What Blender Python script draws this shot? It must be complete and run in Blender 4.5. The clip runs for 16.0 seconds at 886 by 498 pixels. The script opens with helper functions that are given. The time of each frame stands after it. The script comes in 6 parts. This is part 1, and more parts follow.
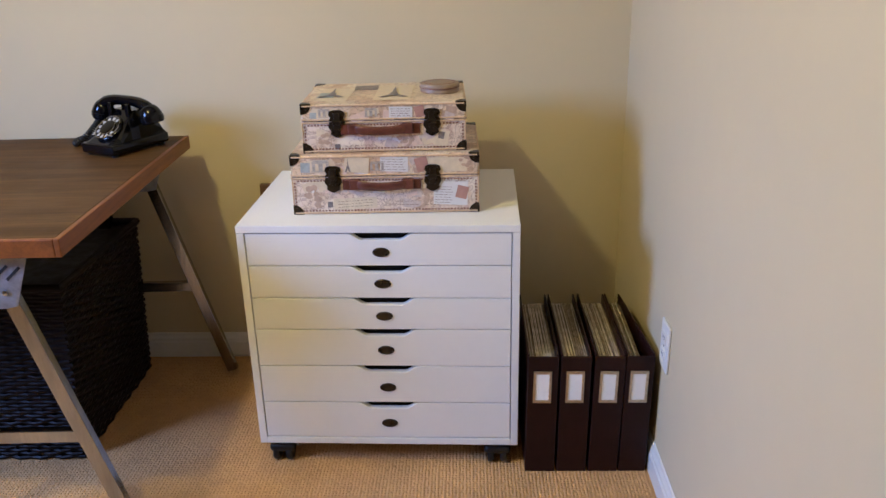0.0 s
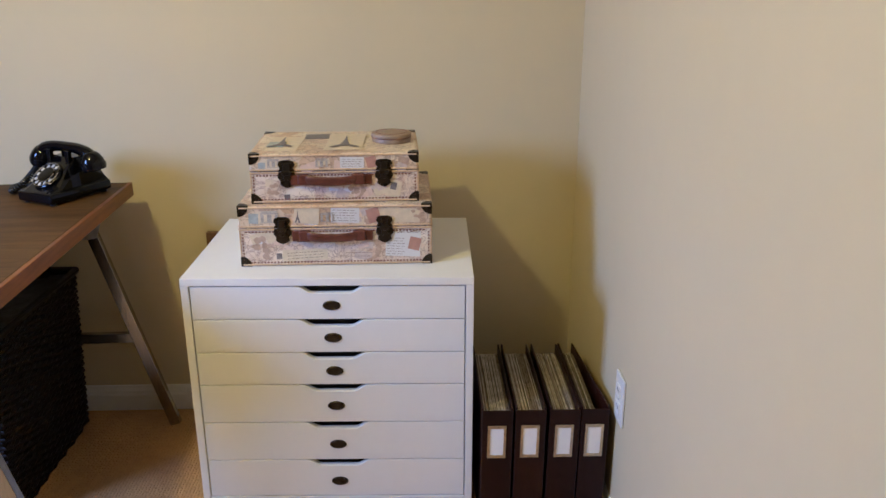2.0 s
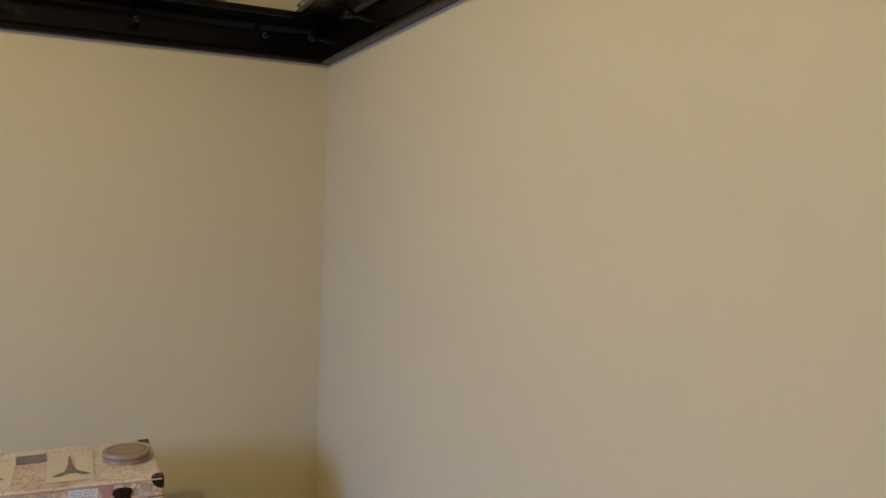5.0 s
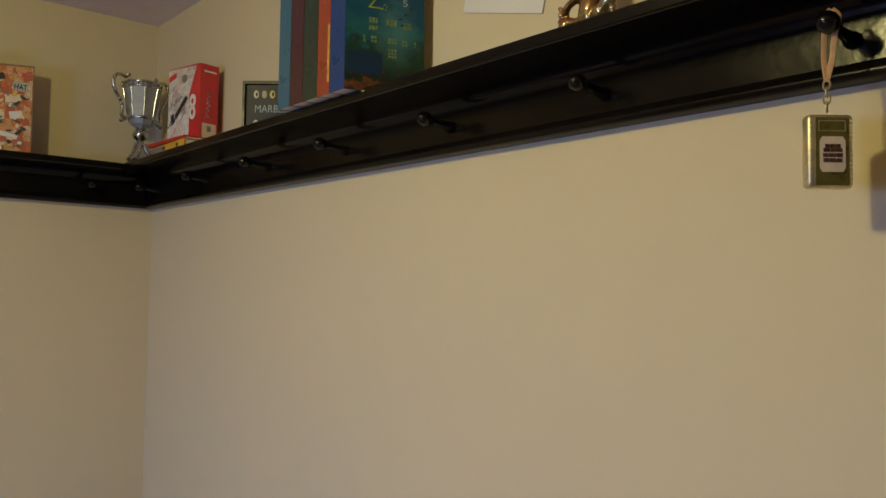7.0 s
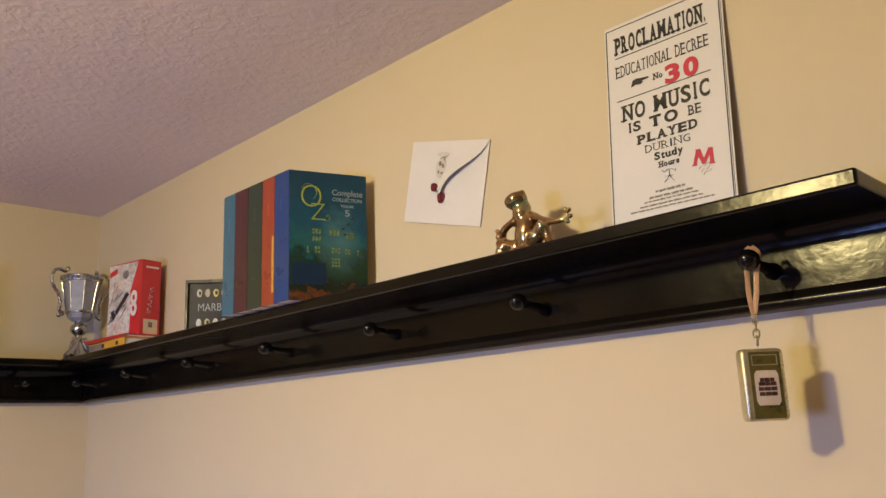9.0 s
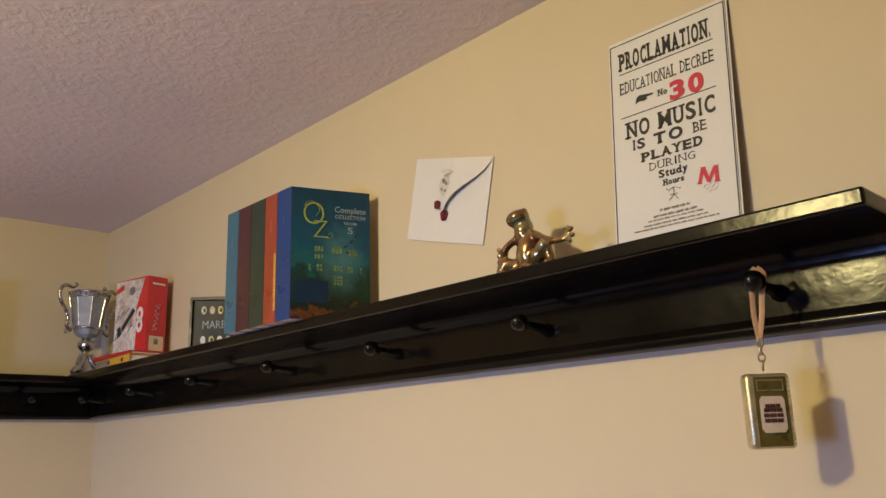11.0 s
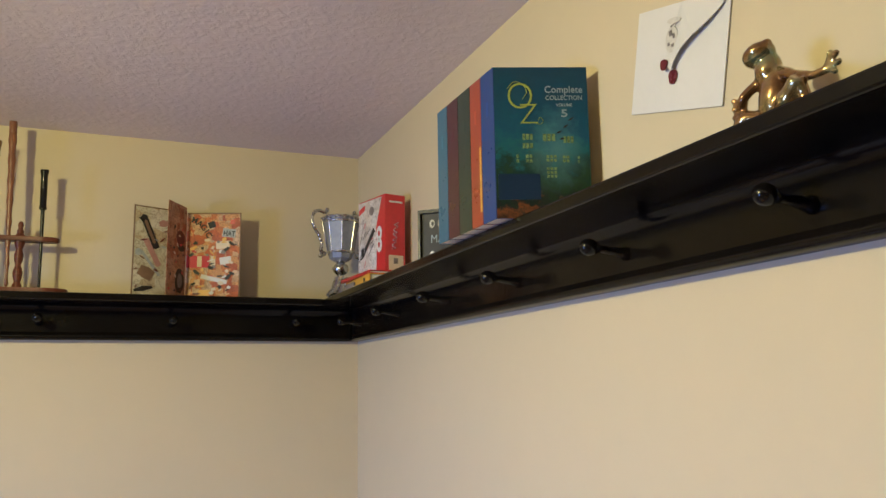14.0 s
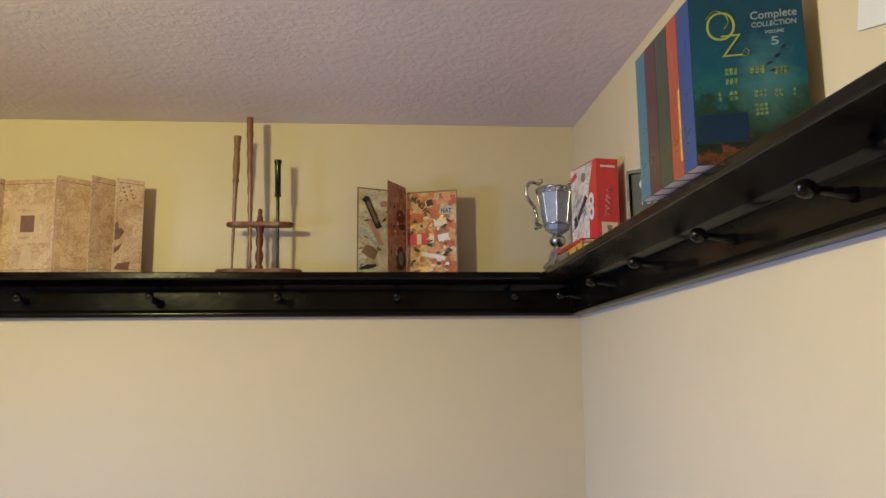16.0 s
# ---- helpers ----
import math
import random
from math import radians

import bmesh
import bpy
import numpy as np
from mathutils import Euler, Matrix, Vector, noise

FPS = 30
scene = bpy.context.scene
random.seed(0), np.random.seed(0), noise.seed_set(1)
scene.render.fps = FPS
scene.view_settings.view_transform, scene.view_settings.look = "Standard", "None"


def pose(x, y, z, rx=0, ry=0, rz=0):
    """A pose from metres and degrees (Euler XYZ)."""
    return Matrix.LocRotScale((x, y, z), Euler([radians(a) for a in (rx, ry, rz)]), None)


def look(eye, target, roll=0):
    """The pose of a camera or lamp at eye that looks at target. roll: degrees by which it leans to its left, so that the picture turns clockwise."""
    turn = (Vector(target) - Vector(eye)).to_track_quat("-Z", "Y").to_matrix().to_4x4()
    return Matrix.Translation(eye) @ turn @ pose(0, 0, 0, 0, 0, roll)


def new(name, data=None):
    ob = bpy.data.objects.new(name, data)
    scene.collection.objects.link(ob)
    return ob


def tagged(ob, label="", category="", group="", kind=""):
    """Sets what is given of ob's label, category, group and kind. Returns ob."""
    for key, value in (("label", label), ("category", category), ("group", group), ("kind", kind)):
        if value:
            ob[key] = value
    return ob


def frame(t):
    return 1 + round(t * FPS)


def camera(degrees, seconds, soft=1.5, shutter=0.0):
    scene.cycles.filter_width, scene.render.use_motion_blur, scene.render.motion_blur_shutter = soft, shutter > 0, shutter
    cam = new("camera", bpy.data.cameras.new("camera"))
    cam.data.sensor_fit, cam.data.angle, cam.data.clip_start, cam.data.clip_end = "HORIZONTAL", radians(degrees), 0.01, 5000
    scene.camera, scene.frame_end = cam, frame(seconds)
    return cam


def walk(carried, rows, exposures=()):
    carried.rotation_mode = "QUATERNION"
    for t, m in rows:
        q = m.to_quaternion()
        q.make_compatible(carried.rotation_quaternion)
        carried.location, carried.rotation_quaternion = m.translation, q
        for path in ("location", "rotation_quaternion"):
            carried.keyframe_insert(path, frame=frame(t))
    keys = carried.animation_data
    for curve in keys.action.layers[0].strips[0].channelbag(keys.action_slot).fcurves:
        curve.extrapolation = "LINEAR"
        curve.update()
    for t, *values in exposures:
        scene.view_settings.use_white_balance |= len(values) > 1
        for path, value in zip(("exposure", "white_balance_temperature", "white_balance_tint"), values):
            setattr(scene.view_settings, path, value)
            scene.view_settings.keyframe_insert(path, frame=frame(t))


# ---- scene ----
cam = camera(57.5, 16.0)
PATH = [
    (0, (-0.469, -2.372, 1.294), (-0.53, -0.509, 0.569), -1.3),
    (0.5, (-0.461, -2.367, 1.297), (-0.504, -0.496, 0.594), -0.9),
    (1, (-0.46, -2.365, 1.297), (-0.507, -0.492, 0.598), -1.0),
    (1.5, (-0.468, -2.351, 1.305), (-0.456, -0.464, 0.644), -0.5),
    (2, (-0.473, -2.328, 1.319), (-0.411, -0.436, 0.676), -0.1),
    (2.5, (-0.489, -2.279, 1.348), (-0.363, -0.37, 0.766), 0.3),
    (3, (-0.503, -2.21, 1.382), (-0.249, -0.285, 0.901), 1.0),
    (3.5, (-0.498, -2.181, 1.416), (-0.151, -0.248, 1.041), 1.1),
    (4, (-0.531, -2.187, 1.432), (-0.036, -0.268, 1.167), 1.4),
    (4.2, (-0.549, -2.194, 1.445), (0.025, -0.292, 1.217), 1.6),
    (6.3, (-0.847, -2.311, 1.641), (0.297, -0.67, 1.666), 1.1),
    (6.5, (-0.867, -2.328, 1.658), (0.322, -0.72, 1.696), 0.7),
    (7, (-0.886, -2.345, 1.673), (0.414, -0.829, 1.777), 0.9),
    (7.5, (-0.889, -2.369, 1.72), (0.437, -0.883, 1.9), -0.5),
    (8, (-0.907, -2.365, 1.747), (0.469, -0.938, 2.01), -1.4),
    (8.5, (-0.903, -2.37, 1.767), (0.457, -0.947, 2.119), -1.9),
    (9, (-0.903, -2.362, 1.781), (0.468, -0.974, 2.223), -2.2),
    (9.2, (-0.904, -2.362, 1.786), (0.455, -0.973, 2.256), -2.3),
    (11.3, (-0.856, -2.364, 1.788), (0.468, -0.947, 2.276), -1.4),
    (11.5, (-0.832, -2.352, 1.785), (0.476, -0.921, 2.274), -1.1),
    (12, (-0.786, -2.335, 1.785), (0.451, -0.83, 2.238), -0.5),
    (12.5, (-0.749, -2.317, 1.778), (0.372, -0.711, 2.184), 0.1),
    (13, (-0.717, -2.294, 1.779), (0.277, -0.596, 2.137), -0.4),
    (13.5, (-0.688, -2.277, 1.774), (0.207, -0.521, 2.117), -0.8),
    (14, (-0.657, -2.252, 1.771), (0.093, -0.428, 2.104), -0.9),
    (14.5, (-0.632, -2.24, 1.766), (-0.007, -0.37, 2.102), -0.7),
    (15, (-0.606, -2.231, 1.758), (-0.137, -0.311, 2.064), -0.7),
    (15.5, (-0.583, -2.219, 1.757), (-0.253, -0.27, 2.063), -0.8),
    (16, (-0.566, -2.215, 1.745), (-0.402, -0.245, 2.048), -0.6),
]
EXPOSURES = [(0, -0.19, 4800, 14), (2.0, -0.25, 4800, 12), (3.0, -0.46, 4850, 11), (4.2, -0.62, 4850, 10), (6.3, -0.92, 4950, 11), (7.0, -0.92, 4950, 11), (7.5, -0.86, 4950, 13), (8.0, -0.28, 4900, 14), (9.2, -0.26, 5000, 29), (11.3, -0.46, 4880, 24), (12.2, -0.52, 4780, 20), (13.0, -0.27, 4630, 15), (14.0, -0.19, 4600, 16), (15.0, -0.15, 4600, 16), (16, -0.17, 4580, 16)]
walk(cam, [(t, look(eye, target, roll)) for t, eye, target, roll in PATH], EXPOSURES)

# ---- light: a warm ceiling bulb and cool daylight from a west window ----
H = 2.442
X_WEST, Y_SOUTH = -2.75, -5.4
world = bpy.data.worlds.new("world")
scene.world = world
world.use_nodes = True
sky = world.node_tree.nodes.new("ShaderNodeTexSky")
sky.sky_type, sky.sun_disc = "NISHITA", False
sky.sun_elevation, sky.sun_rotation = radians(35), radians(120)
world.node_tree.nodes["Background"].inputs["Strength"].default_value = 0.08
world.node_tree.links.new(sky.outputs[0], world.node_tree.nodes["Background"].inputs["Color"])


def lamp(name, kind, m, power, colour, size, size_y=0.0):
    data = bpy.data.lights.new(name, kind)
    data.energy, data.color = power, colour
    if kind == "AREA":
        data.shape, data.size, data.size_y = "RECTANGLE", size, size_y
    else:
        data.shadow_soft_size = size
    ob = new(name, data)
    ob.matrix_world = m
    return ob


lamp("ceiling_bulb", "POINT", pose(-1.50, -1.57, 2.33), 71, (1.0, 0.74, 0.19), 0.045)
daylight = lamp("window_daylight", "AREA", look((X_WEST + 0.02, -1.60, 1.53), (0, -0.80, -0.50)), 33, (0.46, 0.60, 1.0), 0.5, 0.66)
daylight.data.spread = radians(128)  # daylight falls in from above

# ---- materials ----
def nodes_of(name):
    m = bpy.data.materials.new(name)
    m.use_nodes = True
    t = m.node_tree
    return m, t, t.nodes["Principled BSDF"]


def add(t, kind, **values):
    n = t.nodes.new(kind)
    for key, value in values.items():
        n.inputs[key].default_value = value
    return n


def ramp(t, source, stops):
    n = t.nodes.new("ShaderNodeValToRGB")
    while len(n.color_ramp.elements) < len(stops):
        n.color_ramp.elements.new(0.5)
    for e, (p, c) in zip(n.color_ramp.elements, stops):
        e.position, e.color = p, (*c, 1)
    t.links.new(source, n.inputs[0])
    return n


def surface(name, colour, rough=0.5, metal=0.0, vary=0.12, scale=12.0, bump=0.0, bump_scale=150.0, depth=0.001, coat=0.0, stretch=(1, 1, 1), wear=0.25, spec=0.5):
    """A painted, plastic or fabric surface: colour varied at two scales, uneven gloss, fine relief."""
    m, t, b = nodes_of(name)
    co = t.nodes.new("ShaderNodeTexCoord")
    mp = add(t, "ShaderNodeMapping", Scale=stretch)
    t.links.new(co.outputs["Object"], mp.inputs[0])
    big = add(t, "ShaderNodeTexNoise", Scale=scale, Detail=4.0, Roughness=0.6)
    fine = add(t, "ShaderNodeTexNoise", Scale=scale * 9, Detail=3.0, Roughness=0.6)
    for n in (big, fine):
        t.links.new(mp.outputs[0], n.inputs["Vector"])
    mix = add(t, "ShaderNodeMath")
    mix.operation = "MULTIPLY_ADD"
    t.links.new(fine.outputs[0], mix.inputs[0])
    mix.inputs[1].default_value = 0.4
    t.links.new(big.outputs[0], mix.inputs[2])
    lo = tuple(max(0.0, c * (1 - vary)) for c in colour)
    hi = tuple(min(1.0, c * (1 + vary)) for c in colour)
    r = ramp(t, mix.outputs[0], [(0.45, lo), (0.95, hi)])
    t.links.new(r.outputs[0], b.inputs["Base Color"])
    g = add(t, "ShaderNodeMapRange")
    g.inputs["From Min"].default_value, g.inputs["From Max"].default_value = 0.3, 0.75
    g.inputs["To Min"].default_value, g.inputs["To Max"].default_value = rough * (1 - wear), min(1.0, rough * (1 + wear))
    t.links.new(big.outputs[0], g.inputs["Value"])
    t.links.new(g.outputs[0], b.inputs["Roughness"])
    b.inputs["Metallic"].default_value = metal
    b.inputs["Specular IOR Level"].default_value = spec
    b.inputs["Coat Weight"].default_value = coat
    b.inputs["Coat Roughness"].default_value = 0.12
    if bump:
        n = add(t, "ShaderNodeTexNoise", Scale=bump_scale, Detail=3.0)
        t.links.new(mp.outputs[0], n.inputs["Vector"])
        k = add(t, "ShaderNodeBump", Strength=bump, Distance=depth)
        t.links.new(n.outputs[0], k.inputs["Height"])
        t.links.new(k.outputs[0], b.inputs["Normal"])
    return m


def knockdown(name, colour):
    """Sprayed ceiling plaster: flattened splatter over fine grain."""
    m, t, b = nodes_of(name)
    co = t.nodes.new("ShaderNodeTexCoord")
    n1 = add(t, "ShaderNodeTexNoise", Scale=52.0, Detail=4.0, Roughness=0.6, Distortion=0.35)
    n2 = add(t, "ShaderNodeTexNoise", Scale=170.0, Detail=2.0)
    n3 = add(t, "ShaderNodeTexNoise", Scale=2.5, Detail=3.0)
    for n in (n1, n2, n3):
        t.links.new(co.outputs["Object"], n.inputs["Vector"])
    r = ramp(t, n1.outputs[0], [(0.44, (0, 0, 0)), (0.60, (1, 1, 1))])
    k1 = add(t, "ShaderNodeBump", Strength=0.25, Distance=0.004)
    k2 = add(t, "ShaderNodeBump", Strength=0.3, Distance=0.001)
    t.links.new(r.outputs[0], k1.inputs["Height"])
    t.links.new(n2.outputs[0], k2.inputs["Height"])
    t.links.new(k1.outputs[0], k2.inputs["Normal"])
    t.links.new(k2.outputs[0], b.inputs["Normal"])
    c = ramp(t, n3.outputs[0], [(0.3, tuple(v * 0.95 for v in colour)), (0.7, colour)])
    t.links.new(c.outputs[0], b.inputs["Base Color"])
    b.inputs["Roughness"].default_value = 0.9
    return m


def wood(name, dark, light, rough=0.45, axis=0, scale=6.0, coat=0.1, spec=0.5):
    m, t, b = nodes_of(name)
    co = t.nodes.new("ShaderNodeTexCoord")
    s = [scale * 3] * 3
    s[axis] = scale * 0.25
    mp = add(t, "ShaderNodeMapping", Scale=s)
    t.links.new(co.outputs["Object"], mp.inputs[0])
    n = add(t, "ShaderNodeTexNoise", Scale=1.6, Detail=6.0, Roughness=0.65, Distortion=0.8)
    f = add(t, "ShaderNodeTexNoise", Scale=14.0, Detail=3.0, Roughness=0.7)
    stain = add(t, "ShaderNodeTexNoise", Scale=4.0, Detail=3.0)
    t.links.new(mp.outputs[0], n.inputs["Vector"])
    t.links.new(mp.outputs[0], f.inputs["Vector"])
    t.links.new(co.outputs["Object"], stain.inputs["Vector"])
    a = add(t, "ShaderNodeMath")
    a.operation = "MULTIPLY_ADD"
    t.links.new(f.outputs[0], a.inputs[0])
    a.inputs[1].default_value = 0.45
    t.links.new(n.outputs[0], a.inputs[2])
    c = ramp(t, a.outputs[0], [(0.45, dark), (0.95, light)])
    t.links.new(c.outputs[0], b.inputs["Base Color"])
    g = add(t, "ShaderNodeMapRange")
    g.inputs["To Min"].default_value, g.inputs["To Max"].default_value = rough * 0.7, rough * 1.35
    t.links.new(stain.outputs[0], g.inputs["Value"])
    t.links.new(g.outputs[0], b.inputs["Roughness"])
    k = add(t, "ShaderNodeBump", Strength=0.25, Distance=0.0008)
    t.links.new(f.outputs[0], k.inputs["Height"])
    t.links.new(k.outputs[0], b.inputs["Normal"])
    b.inputs["Coat Weight"].default_value = coat
    b.inputs["Specular IOR Level"].default_value = spec
    return m


def patches(name, colours, scale, rough=0.45, ink=(0.25, 0.17, 0.12), ink_amount=0.5, coat=0.2):
    """Printed collage paper: angular scraps of several tints with thin map-like lines over them."""
    m, t, b = nodes_of(name)
    co = t.nodes.new("ShaderNodeTexCoord")
    v = add(t, "ShaderNodeTexVoronoi", Scale=scale, Randomness=0.85)
    v.distance = "CHEBYCHEV"
    lines = add(t, "ShaderNodeTexNoise", Scale=scale * 2.2, Detail=5.0, Roughness=0.62, Distortion=1.2)
    blot = add(t, "ShaderNodeTexNoise", Scale=scale * 0.8, Detail=4.0)
    for n in (v, lines, blot):
        t.links.new(co.outputs["Object"], n.inputs["Vector"])
    sep = t.nodes.new("ShaderNodeSeparateColor")
    t.links.new(v.outputs["Color"], sep.inputs[0])
    c = ramp(t, sep.outputs[0], [(i / len(colours), col) for i, col in enumerate(colours)])
    c.color_ramp.interpolation = "CONSTANT"
    w = ramp(t, lines.outputs[0], [(0.46, (0, 0, 0)), (0.49, (1, 1, 1)), (0.51, (1, 1, 1)), (0.54, (0, 0, 0))])
    w2 = add(t, "ShaderNodeMath")
    w2.operation = "MULTIPLY"
    t.links.new(w.outputs[0], w2.inputs[0])
    w2.inputs[1].default_value = ink_amount
    mx = t.nodes.new("ShaderNodeMix")
    mx.data_type = "RGBA"
    t.links.new(w2.outputs[0], mx.inputs[0])
    t.links.new(c.outputs[0], mx.inputs[6])
    mx.inputs[7].default_value = (*ink, 1)
    mul = t.nodes.new("ShaderNodeMix")
    mul.data_type, mul.blend_type = "RGBA", "MULTIPLY"
    mul.inputs[0].default_value = 0.6
    age = ramp(t, blot.outputs[0], [(0.35, (0.72, 0.62, 0.5)), (0.6, (1, 1, 1))])
    t.links.new(mx.outputs[2], mul.inputs[6])
    t.links.new(age.outputs[0], mul.inputs[7])
    t.links.new(mul.outputs[2], b.inputs["Base Color"])
    b.inputs["Roughness"].default_value = rough
    b.inputs["Coat Weight"].default_value = coat
    return m


WALL = surface("wall_paint", (0.61, 0.525, 0.34), 0.75, vary=0.02, scale=2.0, bump=0.12, bump_scale=220, depth=0.001)
# invented dark brown for the unseen walls, so that less light bounces back
FARWALL = surface("bounce_cutting_brown", (0.24, 0.18, 0.115), 0.75, vary=0.03, scale=2.0, bump=0.12, bump_scale=220, depth=0.001)
CEIL = knockdown("ceiling_plaster", (0.79, 0.72, 0.81))
TRIM = surface("white_trim_paint", (0.78, 0.76, 0.70), 0.4, vary=0.04, bump=0.05, bump_scale=60)
CARPET = surface("beige_loop_carpet", (0.50, 0.30, 0.115), 0.95, vary=0.22, scale=5.0, bump=0.5, bump_scale=400, depth=0.002)
WHITE = surface("white_cabinet_foil", (0.80, 0.79, 0.76), 0.38, vary=0.02, scale=4.0, bump=0.03, bump_scale=90)
DARK = surface("dark_gap", (0.012, 0.012, 0.013), 0.8)
BRONZE = surface("aged_bronze", (0.040, 0.030, 0.018), 0.32, metal=0.75, vary=0.4, scale=60)
BLACK_PLASTIC = surface("black_plastic", (0.007, 0.007, 0.008), 0.4, vary=0.2, scale=30)
BAKELITE = surface("black_bakelite", (0.003, 0.003, 0.004), 0.13, vary=0.2, scale=25, spec=0.32, coat=0.0, bump=0.03, bump_scale=80)
CHROME = surface("chrome", (0.62, 0.62, 0.63), 0.14, metal=1.0, vary=0.1, scale=20)
STEEL = surface("brushed_steel", (0.38, 0.37, 0.36), 0.16, metal=1.0, vary=0.3, scale=18, bump=0.1, bump_scale=260, stretch=(1, 1, 0.12))
GALV = surface("galvanised_plate", (0.34, 0.37, 0.43), 0.42, metal=0.8, vary=0.3, scale=45)
PAPER = surface("white_paper", (0.70, 0.68, 0.66), 0.7, vary=0.03, scale=10)
CARDWHITE = surface("white_label_card", (0.90, 0.90, 0.89), 0.6, vary=0.02, scale=20)
IVORY = surface("ivory_numerals", (0.42, 0.40, 0.36), 0.5)
INK = surface("black_ink", (0.02, 0.018, 0.018), 0.6)
RED_INK = surface("red_ink", (0.50, 0.025, 0.05), 0.6)
WAX = surface("red_sealing_wax", (0.125, 0.010, 0.016), 0.3, vary=0.3, scale=80)
SHELF = surface("black_gloss_paint", (0.0055, 0.0045, 0.0036), 0.19, vary=0.3, scale=9, bump=0.30, bump_scale=60, depth=0.0011, spec=0.21)
PEG = surface("black_peg_lacquer", (0.005, 0.0045, 0.0045), 0.24, vary=0.2, scale=30, coat=0.0, spec=0.3)
TOPWOOD = wood("stained_desk_top", (0.034, 0.0165, 0.0042), (0.122, 0.065, 0.020), 0.5, axis=0, scale=4, coat=0.0, spec=0.13)
EDGEWOOD = wood("desk_edge_band", (0.10, 0.028, 0.003), (0.24, 0.078, 0.008), 0.45, axis=1, scale=7)
BROWNWOOD = wood("brown_board", (0.09, 0.045, 0.02), (0.20, 0.10, 0.045), 0.5, axis=2)
RACKWOOD = wood("red_brown_rack_wood", (0.050, 0.014, 0.007), (0.16, 0.044, 0.015), 0.4, axis=0, scale=20, coat=0.05, spec=0.3)
WICKER = surface("dark_wicker", (0.007, 0.0033, 0.0026), 0.5, spec=0.18, vary=0.6, scale=30, bump=0.3, bump_scale=300)
LEATHER = surface("brown_leather", (0.105, 0.030, 0.016), 0.42, vary=0.3, scale=40, bump=0.25, bump_scale=350)
ALBUM = surface("dark_brown_leatherette", (0.017, 0.0048, 0.0034), 0.45, spec=0.22, vary=0.25, scale=20, bump=0.3, bump_scale=600, depth=0.0006)
SLEEVE = surface("plastic_sleeve", (0.42, 0.37, 0.29), 0.22, vary=0.35, scale=40)
SLEEVE_DARK = surface("photo_sleeve", (0.20, 0.16, 0.115), 0.22, vary=0.6, scale=60)
FRAME_METAL = surface("antique_nickel", (0.58, 0.52, 0.40), 0.35, metal=1.0, vary=0.3, scale=90)
CASE = patches("travel_collage_paper", [(0.70, 0.54, 0.37), (0.76, 0.63, 0.45), (0.63, 0.45, 0.29), (0.73, 0.60, 0.45), (0.78, 0.67, 0.50), (0.66, 0.50, 0.36)], 17.0, ink=(0.24, 0.15, 0.12), ink_amount=0.55, coat=0.1)
CASE_BODY = patches("pink_travel_collage", [(0.77, 0.65, 0.52), (0.81, 0.71, 0.58), (0.70, 0.55, 0.44), (0.78, 0.67, 0.56), (0.82, 0.73, 0.61), (0.67, 0.52, 0.44)], 20.0, ink=(0.25, 0.15, 0.14), ink_amount=0.6, coat=0.1)
PIPING = surface("cream_piping", (0.60, 0.43, 0.26), 0.55, vary=0.2, scale=60)
STITCH = surface("brown_stitch", (0.20, 0.075, 0.045), 0.6)
CREAM = surface("cream_scrap", (0.66, 0.56, 0.40), 0.55, vary=0.12, scale=60)
ROSE = surface("rose_stamp", (0.42, 0.23, 0.18), 0.55, vary=0.15, scale=80)
GREYPRINT = surface("grey_photo_print", (0.20, 0.17, 0.16), 0.5, vary=0.5, scale=70)
SCRIPT = surface("brown_script", (0.20, 0.12, 0.085), 0.6)
PALEBLUE = surface("pale_blue_print", (0.36, 0.39, 0.38), 0.55, vary=0.25, scale=60)
TAN = surface("tan_leather_box", (0.31, 0.22, 0.145), 0.5, vary=0.2, scale=40, bump=0.15, bump_scale=300)
SILVER = surface("cast_silver", (0.50, 0.50, 0.50), 0.27, metal=1.0, vary=0.3, scale=50, bump=0.3, bump_scale=90, depth=0.002)
CUPGLASS = surface("smoky_blue_cup", (0.27, 0.28, 0.33), 0.4, metal=0.1, spec=0.35, vary=0.25, scale=40)
BRASS = surface("worn_brass_tin", (0.60, 0.53, 0.30), 0.36, metal=0.7, vary=0.3, scale=50)
OLIVE = surface("olive_tin_lacquer", (0.140, 0.120, 0.022), 0.32, metal=0.3, vary=0.25, scale=60, coat=0.3)
RIBBON = surface("tan_satin_ribbon", (0.52, 0.32, 0.16), 0.42, vary=0.15, scale=120)


# ---- mesh helpers ----
def part(name, bm, material, parent=None, label="", smooth=None):
    """Links a bmesh as one mesh object, under a thing or a part where given."""
    me = bpy.data.meshes.new(name)
    bm.normal_update()
    bm.to_mesh(me)
    bm.free()
    for m in material if isinstance(material, (list, tuple)) else [material]:
        me.materials.append(m)
    if smooth:
        me.shade_smooth()
        me.set_sharp_from_angle(angle=radians(smooth))
    ob = new(name, me)
    ob.parent = parent
    return tagged(ob, label)


def thing(name, m, label, category, group="", kind=""):
    ob = new(name)
    ob.empty_display_size = 0.05
    ob.matrix_world = m
    return tagged(ob, label, category, group, kind)


